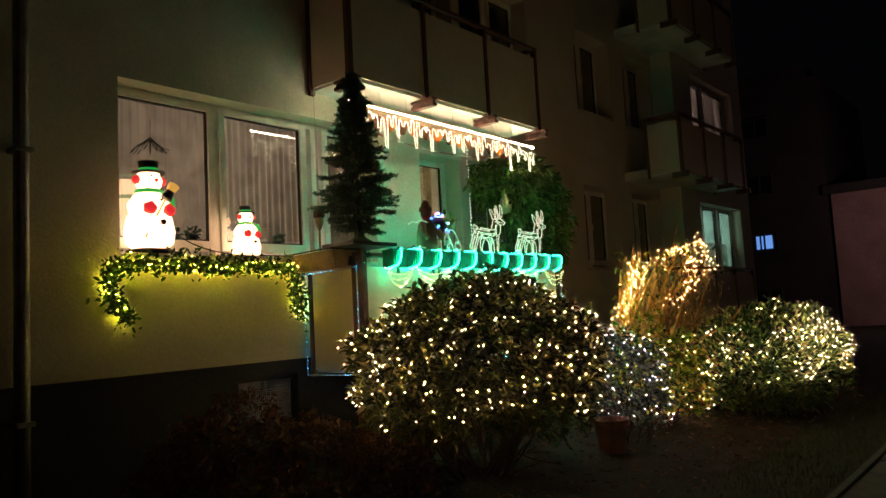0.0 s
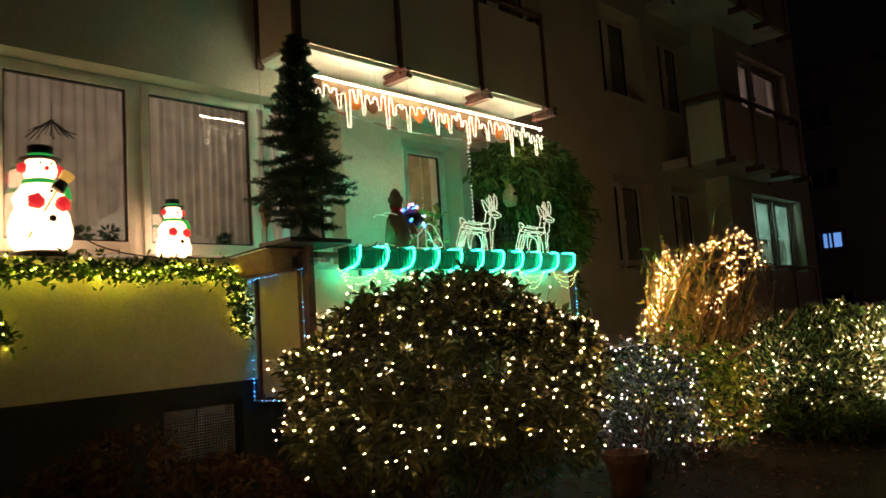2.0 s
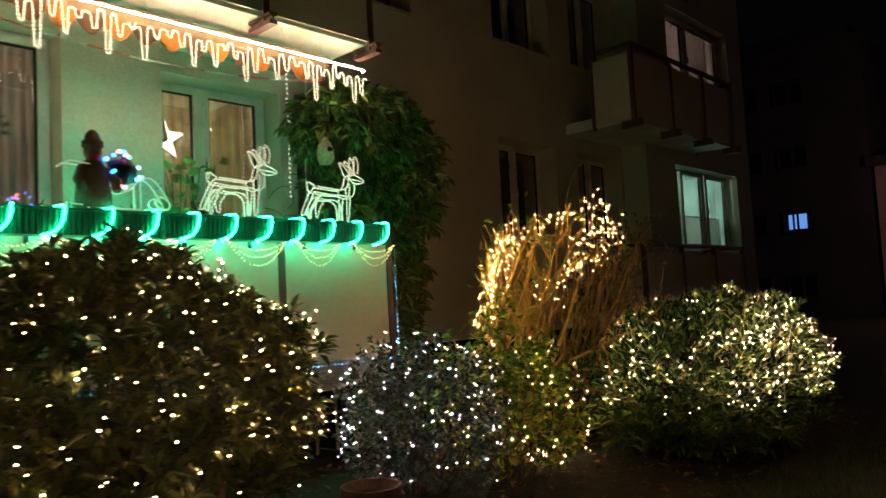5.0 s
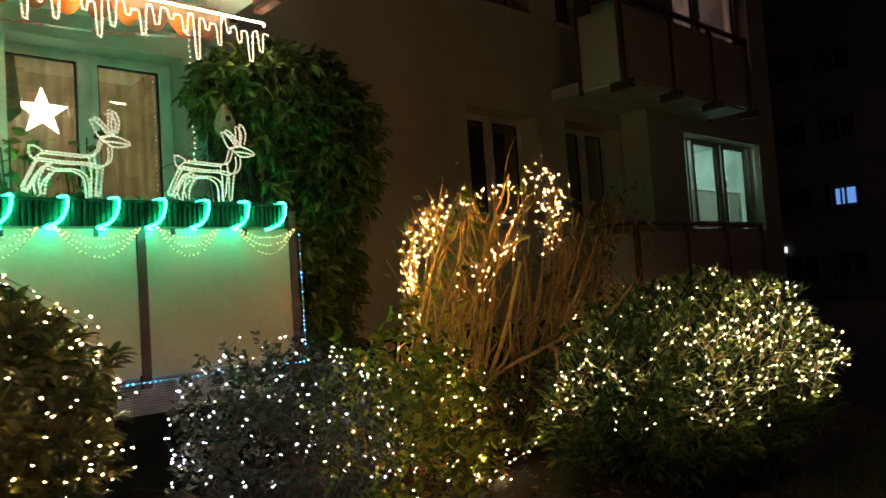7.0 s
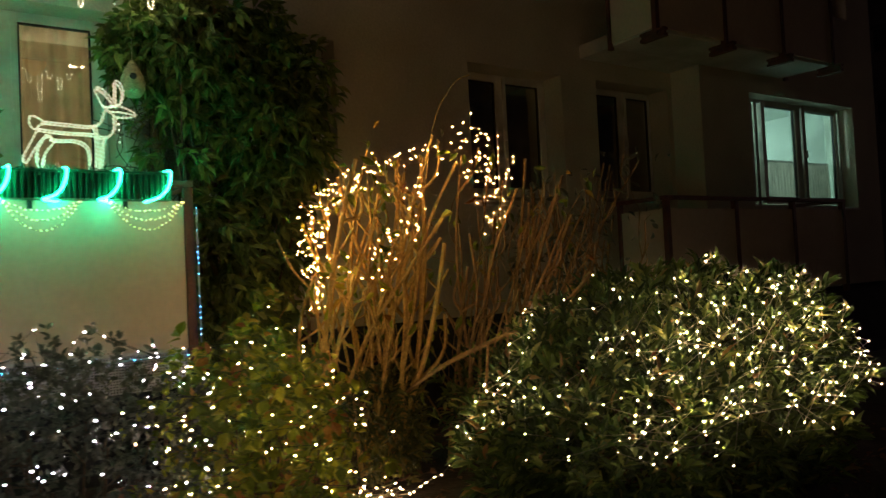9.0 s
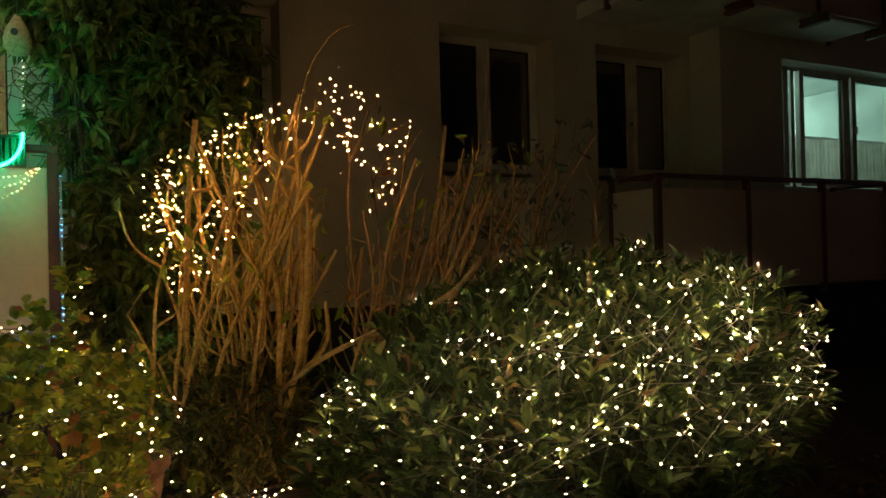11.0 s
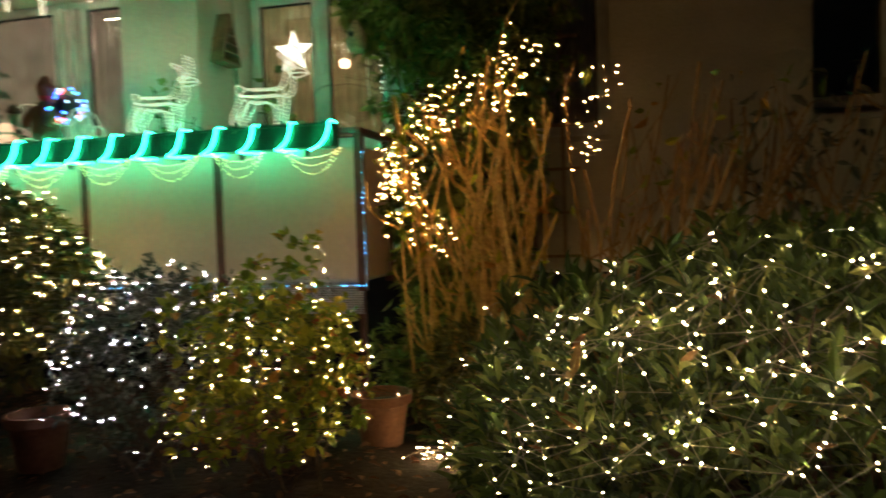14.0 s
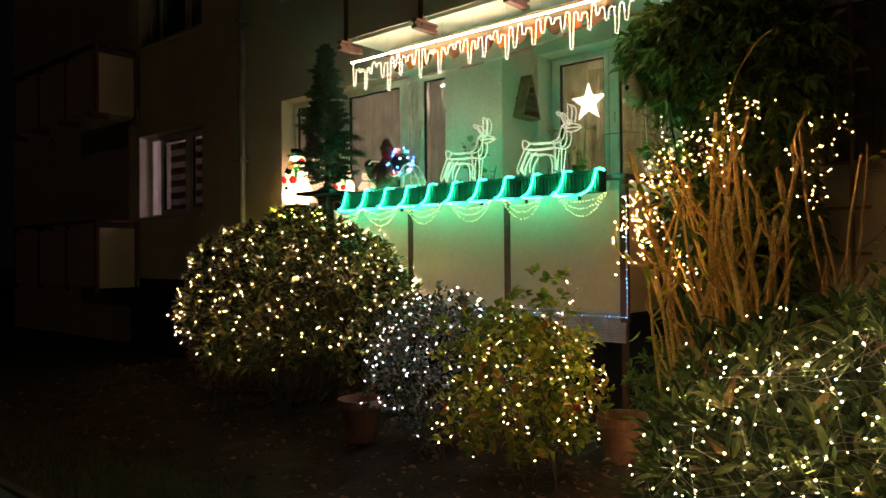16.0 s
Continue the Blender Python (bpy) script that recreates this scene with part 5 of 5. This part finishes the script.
# Christmas tree on a board
tree = thing("christmas_tree", "dark green artificial fir tree on a board", "christmas tree", where=(4.47, 4.7, 2.15))
arrays("trunk", *tube([(4.47, 4.7, 2.15), (4.468, 4.7, 2.9), (4.452, 4.68, 3.7)], [0.022, 0.016, 0.004], 8), DARKBARK, tree, smooth=True)
arrays("tree_foot", *lathe([(0.11, 0.0), (0.105, 0.02), (0.05, 0.05), (0.03, 0.1)], (4.47, 4.7, 2.152), 14), NEEDLE, tree)
tp, tw, tl, br = [], [], [], []
for k in range(230):
    h = ((k + rng.uniform(0, 1)) / 230) ** 0.95
    z = 2.25 + h * 1.43
    rad = (0.4 * (1 - h) ** 0.78 + 0.05) * rng.uniform(0.62, 1.15) * (0.5 if h < 0.04 else 0.8 if h < 0.1 else 1) * (0.84 + 0.16 * math.sin(h * 42))
    a = k * 2.4 + rng.normal(0, 0.35)
    d = np.array((math.cos(a), math.sin(a), rng.uniform(-0.15, 0.2) - 0.15 * (1 - h)))
    b = np.array((4.47 - 0.016 * h, 4.7, z))
    e = b + d * rad + (0, 0, 0.08 * rad)
    twigs = [(b, e)]
    for side in (-1, 1):
        for q in (0.4, 0.65):
            if rng.random() < 0.85:
                f0 = b + (e - b) * q
                w0 = d + side * np.array((-d[1], d[0], 0)) * rng.uniform(0.4, 0.9) + (0, 0, rng.uniform(-0.2, 0.3))
                twigs.append((f0, f0 + w0 * rad * rng.uniform(0.25, 0.42)))
    for f0, f1 in twigs:
        br.append(tube([f0, (f0 + f1) / 2 - (0, 0, 0.02 * rad), f1], [0.004, 0.003, 0.0018], 4))
        m = int(14 + 420 * np.linalg.norm(f1 - f0))
        u = rng.uniform(0.1, 1.0, m)[:, None]
        tp.append(f0 + (f1 - f0) * u)
        w = rng.normal(0, 1, (m, 3))
        tw.append(w / np.linalg.norm(w, axis=1)[:, None] + (f1 - f0) / np.linalg.norm(f1 - f0) * 0.75)
        tl.append(rng.uniform(0.02, 0.036, m))
tagged(arrays("branch", *joined(br), DARKBARK, tree), kind="stuff")
tagged(arrays("needles", *leaves(np.concatenate(tp), np.concatenate(tw), np.concatenate(tl), 0.17, rng), NEEDLE, tree), kind="stuff")
stand = thing("tree_stand", "dark board on a post at the balcony corner", "stand", where=(4.46, 4.7, 2.1))
part("board", boxes((4.2, 4.73, 4.5, 4.9, 2.115, 2.148), bevel=0.006), BLACK, stand)
part("post", boxes((4.44, 4.5, 4.66, 4.72, 0.02, 2.114), bevel=0.004), STEEL, stand)
part("crate", boxes((4.4, 4.56, 4.78, 4.92, 1.965, 2.11), bevel=0.006), BLACK, stand, "small black crate")
arrays("lantern", *tube([(4.47, 4.62, 1.97), (4.47, 4.62, 2.08)], 0.03, 10), GLASS, stand, "small glass lantern")

trough = thing("wooden_trough", "tapered wooden trough between sill and balcony", "planter", where=(4.3, 5.1, 1.93))
v = [(4.30, 5.44, 1.94), (4.5, 5.44, 1.94), (4.52, 4.8, 1.94), (4.26, 4.8, 1.94), (4.24, 5.45, 2.09), (4.54, 5.45, 2.09), (4.56, 4.77, 2.1), (4.2, 4.77, 2.1), (4.27, 5.43, 2.09), (4.51, 5.43, 2.09), (4.53, 4.79, 2.1), (4.23, 4.79, 2.1), (4.32, 5.42, 1.96), (4.48, 5.42, 1.96), (4.5, 4.82, 1.96), (4.28, 4.82, 1.96)]
f = [(0, 3, 2, 1), (0, 1, 5, 4), (1, 2, 6, 5), (2, 3, 7, 6), (3, 0, 4, 7), (4, 5, 9, 8), (5, 6, 10, 9), (6, 7, 11, 10), (7, 4, 8, 11), (8, 9, 13, 12), (9, 10, 14, 13), (10, 11, 15, 14), (11, 8, 12, 15), (12, 13, 14, 15)]
arrays("trough_body", v, f, WOOD, trough)
arrays("lip", *tube([(4.22, 5.45, 2.1), (4.18, 4.77, 2.11), (4.57, 4.77, 2.11)], 0.008, 5), BLACK, trough)

# acorn hanging before the window
acorn = thing("acorn_ornament", "hanging wooden acorn with ribbed dark cap", "ornament", where=(4.5, 5.27, 2.35))
arrays("nut", *lathe([(0.004, -0.1), (0.02, -0.08), (0.038, -0.03), (0.042, 0.02)], (4.5, 5.27, 2.43), 18), WOOD, acorn, smooth=True)
arrays("cap", *lathe([(0.046, 0.0), (0.056, 0.015), (0.054, 0.04), (0.04, 0.065), (0.012, 0.08), (0.006, 0.095)], (4.5, 5.27, 2.45), 18), mat("dark_cap_wood", (0.1, 0.05, 0.03), 0.7, 0.3, 40, 0.6, 120), acorn, smooth=True)
arrays("cord", *tube([(4.5, 5.27, 2.54), (4.5, 5.27, 3.0), (4.5, 5.28, 3.72)], 0.003, 5), PALECABLE, acorn)
arrays("clapper", *tube([(4.5, 5.27, 2.33), (4.5, 5.27, 2.12)], 0.004, 5), WOOD, acorn)


# ---- lit snowmen on the sill ----
def snowman(x, y, z, h, big):
    s = h / 0.78
    col = []

    def add(vf, slot):
        col.append((vf[0], vf[1], slot))

    add(lathe([(0.15 * s, 0), (0.2 * s, 0.05 * s), (0.215 * s, 0.15 * s), (0.19 * s, 0.27 * s), (0.165 * s, 0.32 * s), (0.185 * s, 0.39 * s), (0.13 * s, 0.48 * s), (0.075 * s, 0.52 * s), (0.105 * s, 0.56 * s), (0.115 * s, 0.61 * s), (0.095 * s, 0.67 * s), (0.06 * s, 0.69 * s)], (x, y, z), 28), 0)
    add(lathe([(0.1 * s, 0.0), (0.125 * s, 0.015 * s), (0.115 * s, 0.04 * s), (0.08 * s, 0.05 * s)], (x, y, z + 0.485 * s), 22), 2)
    add(lathe([(0.14 * s, 0.0), (0.142 * s, 0.012 * s), (0.09 * s, 0.016 * s)], (x, y, z + 0.675 * s), 24), 3)
    add(lathe([(0.086 * s, 0.0), (0.084 * s, 0.03 * s), (0.06 * s, 0.031 * s)], (x, y, z + 0.69 * s), 22), 2)
    add(lathe([(0.08 * s, 0.0), (0.09 * s, 0.07 * s), (0.03 * s, 0.075 * s)], (x, y, z + 0.71 * s), 22), 3)
    for dx, dz, r in ((-0.03, 0.64, 0.011), (0.045, 0.64, 0.011), (0.02, 0.42, 0.014), (0.02, 0.22, 0.03)):
        add(dots([(x + dx * s, y - ((0.205 if dz < 0.3 else 0.18) if dz < 0.5 else 0.108) * s, z + dz * s)], r * s), 3)
    add(dots([(x + 0.01 * s, y - 0.12 * s, z + 0.6 * s)], 0.02 * s), 1)
    for dx in (-0.118, 0.118):
        add(dots([(x + dx * s, y - 0.01, z + 0.61 * s)], 0.046 * s), 1)
    for dx, dz in ((-0.07, 0.345), (0.1, 0.335)):
        add(dots([(x + dx * s, y - 0.15 * s, z + dz * s)], 0.068 * s), 1)
    add(tube([(x + 0.11 * s, y - 0.12 * s, z + 0.5 * s), (x + 0.14 * s, y - 0.135 * s, z + 0.42 * s), (x + 0.15 * s, y - 0.14 * s, z + 0.36 * s)], [0.03 * s, 0.028 * s, 0.022 * s], 8), 2)
    if big:
        add(lathe([(0.17, 0), (0.175, 0.03), (0.15, 0.043)], (x, y + 0.01, 2.087), 24), 3)
        add(tube([(x - 0.13 * s, y - 0.17 * s, z + 0.08 * s), (x + 0.06 * s, y - 0.19 * s, z + 0.44 * s)], 0.008 * s, 6), 4)
        add(tube([(x + 0.05 * s, y - 0.2 * s, z + 0.43 * s), (x + 0.09 * s, y - 0.2 * s, z + 0.49 * s)], [0.05 * s, 0.04 * s], 10), 3)
        add(tube([(x + 0.085 * s, y - 0.2 * s, z + 0.485 * s), (x + 0.13 * s, y - 0.2 * s, z + 0.55 * s)], [0.035 * s, 0.05 * s], 10), 4)
    root = thing("snowman_lantern", "", "lantern", where=(x, y, z))
    kinds = (SNOW, SNOWRED, SNOWGREEN, BLACK, SNOWTAN)
    names = ("body", "scarf", "hat_brim", "hat_band", "hat_crown", "eye", "eye", "button", "button", "nose", "ear_muff", "ear_muff", "mitten", "mitten", "scarf_end", "base", "broomstick", "broom_head", "broom_bristle")
    for name, (vs, fs, slot) in zip(names, col):
        arrays(name, vs, fs, kinds[slot], root, smooth=True)
    return tagged(root, "large lit plastic snowman with broom and black hat" if big else "small lit plastic snowman with black hat", "lantern", "lit snowmen on the sill")


tagged(part("sill_board", boxes((2.7, 4.3, 5.34, 5.66, 2.03, 2.085), bevel=0.008), SILLSTONE), "pale window sill board under the snowmen", "sill", kind="structure")
snowman(2.95, 5.5, 2.13, 0.7, True)
snowman(3.85, 5.5, 2.087, 0.455, False)
plug = thing("supply_cable", "dark cable lying along the sill", "cable", where=(3.2, 5.38, 2.09))
arrays("cable", *tube(smooth_line([(3.15, 5.45, 2.25), (3.3, 5.36, 2.14), (3.6, 5.36, 2.09), (3.85, 5.37, 2.09), (4.1, 5.4, 2.1), (4.3, 5.4, 2.09)]), 0.005, 5), BLACK, plug)

# leaf garland with yellow lights along the sill
garland = thing("leaf_garland", "green artificial leaf garland along the window sill", "garland", where=(2.6, 5.4, 2.0))
gl = smooth_line([(2.72, 5.4, 1.56), (2.66, 5.4, 1.66), (2.57, 5.4, 1.8), (2.55, 5.39, 1.93), (2.68, 5.36, 2.02), (3.0, 5.34, 2.0), (3.2, 5.33, 2.03), (3.45, 5.33, 1.97), (3.75, 5.33, 2.02), (4.0, 5.34, 1.98), (4.22, 5.36, 2.01), (4.3, 5.38, 1.9), (4.32, 5.4, 1.7), (4.34, 5.4, 1.52)])
arrays("wire_stem", *tube(gl, 0.006, 5), CABLE, garland)
gp = np.repeat(dense(gl, 0.012), 9, 0)
gp = gp + rng.normal(0, 0.04, gp.shape) * (1, 0.6, 1.1)
gp[:, 1] = np.minimum(gp[:, 1], 5.44)
tagged(arrays("garland_leaf", *leaves(gp, rng.normal(0, 1, gp.shape) + (0, -0.2, 0), rng.uniform(0.035, 0.07, len(gp)), 0.45, rng), GARLAND, garland), kind="stuff")
string_of_lights("fairy_lights", "yellow fairy lights in the leaf garland", [dense(gl, 0.045, 0.028, rng) + (0, -0.03, 0), np.minimum(dense(gl, 0.045, 0.02, rng) + (0, 0.05, -0.02), (9, 5.44, 9))], LIME, 0.003)

# things in the window
spider = thing("twig_star", "black twig star hanging in the window", "ornament", where=(3.1, 5.74, 3.05))
pieces = [tube([(3.1, 5.74, 3.05), (3.1, 5.74, 3.26)], 0.003, 4)]
for k in range(18):
    a = k / 18 * 6.283
    pieces.append(tube([(3.1, 5.74, 3.1), (3.1 + 0.09 * math.cos(a), 5.74 + 0.04 * math.sin(a), 3.06 - 0.03), (3.1 + 0.17 * math.cos(a), 5.74 + 0.06 * math.sin(a), 3.02 - 0.05 * rng.uniform(0, 1.5))], 0.004, 4))
arrays("twigs", *joined(pieces), BLACK, spider)
tagged(part("inner_sill", boxes((2.72, 5.42, 5.74, 5.82, 2.16, 2.2)), REVEAL), "white inner window sill", "sill", kind="structure")
for x, w, hh in ((3.3, 0.05, 0.07), (3.5, 0.06, 0.1), (4.42, 0.06, 0.06), (4.05, 0.05, 0.12)):
    pl = thing("sill_plant", "dark potted plant on the inner sill", "house plant", "plants on the inner sill", (x, 5.78, 2.2))
    arrays("pot", *lathe([(w * 0.5, 0), (w * 0.62, 0.08)], (x, 5.78, 2.201), 14), BLACK, pl)
    pp, oo = blob(60, (x, 5.77, 2.28 + hh * 0.35), (w, 0.03, hh * 0.4), rng, -0.8, 0.2, 50, (0.3, 1))
    tagged(arrays("foliage", *leaves(pp, oo, np.full(60, 0.05), 0.6, rng), NEEDLE, pl), kind="stuff")

# star lantern at the second window
star = thing("star_lantern", "white lit paper star hung at the window", "lantern", where=(6.6, 6.36, 3.03))
v, f = [(6.6, 6.325, 3.03), (6.6, 6.395, 3.03)], []
for k in range(10):
    a = math.pi / 2 + k * math.pi / 5
    r = 0.205 if k % 2 == 0 else 0.085
    v.append((6.6 + r * math.cos(a), 6.36, 3.03 + r * math.sin(a)))
for k in range(10):
    a, b = 2 + k, 2 + (k + 1) % 10
    f += [(0, a, b), (1, b, a)]
arrays("star_shade", v, f, STAR, star)
arrays("cord", *tube([(6.6, 6.36, 3.23), (6.6, 6.36, 3.6)], 0.002, 4), PALECABLE, star)

# insect hotel on the return wall
hotel = thing("insect_hotel", "triangular wooden insect hotel fixed to the wall", "insect hotel", where=(6.2, 5.75, 2.85))
def tri_frame(y0, y1, z0, z1, x0, x1, t):
    out = []
    for a, b in (((y0, z0), (y1, z0)), ((y0, z0), ((y0 + y1) / 2, z1)), ((y1, z0), ((y0 + y1) / 2, z1))):
        d = np.array((b[0] - a[0], b[1] - a[1]))
        d = d / np.linalg.norm(d)
        nrm = np.array((-d[1], d[0])) * t / 2
        q = [np.array(a) + nrm, np.array(b) + nrm, np.array(b) - nrm, np.array(a) - nrm]
        out.append(([(x, *p) for x in (x0, x1) for p in q], [(0, 1, 2, 3), (7, 6, 5, 4), (0, 4, 5, 1), (1, 5, 6, 2), (2, 6, 7, 3), (3, 7, 4, 0)]))
    return joined(out)
arrays("frame", *tri_frame(5.64, 5.94, 2.84, 3.26, 6.167, 6.29, 0.02), WOOD, hotel)
for k in range(4):
    z = 2.92 + k * 0.075
    h = 0.135 * (1 - (z - 2.84) / 0.42)
    part("shelf", boxes((6.168, 6.29, 5.79 - h, 5.79 + h, z, z + 0.012)), WOOD, hotel)
part("back_board", boxes((6.1672, 6.175, 5.69, 5.89, 2.86, 3.05)), BROWNCLOTH, hotel)

# plants on the balcony
for x, y, z, hh in ((6.12, 5.15, 1.17, 1.4), (6.72, 5.9, 1.17, 1.6), (7.15, 5.2, 1.17, 1.05)):
    pl = thing("potted_plant", "tall leafy potted plant standing on the balcony", "house plant", "plants on the balcony", (x, y, z))
    arrays("pot", *lathe([(0.11, 0), (0.15, 0.28), (0.16, 0.28), (0.16, 0.31), (0.13, 0.31)], (x, y, z), 18), TERRA, pl)
    st, ps = [], []
    for k in range(9):
        e = np.array((x + rng.normal(0, 0.13), y + rng.normal(0, 0.1), z + hh * rng.uniform(0.7, 1.02)))
        ln = smooth_line([(x, y, z + 0.3), ((x + e[0]) / 2, (y + e[1]) / 2, z + 0.2 + hh * 0.4), e], 2)
        st.append(tube(ln, 0.005, 4))
        ps.append(ln[rng.integers(len(ln) // 3, len(ln), 9)])
    arrays("stem", *joined(st), DARKBARK, pl)
    ps = np.concatenate(ps) + rng.normal(0, 0.03, (81, 3))
    tagged(arrays("leaf", *leaves(ps, rng.normal(0, 1, (81, 3)) * (1, 1, 0.5), rng.uniform(0.06, 0.11, 81), 0.75, rng), IVY, pl), kind="stuff")
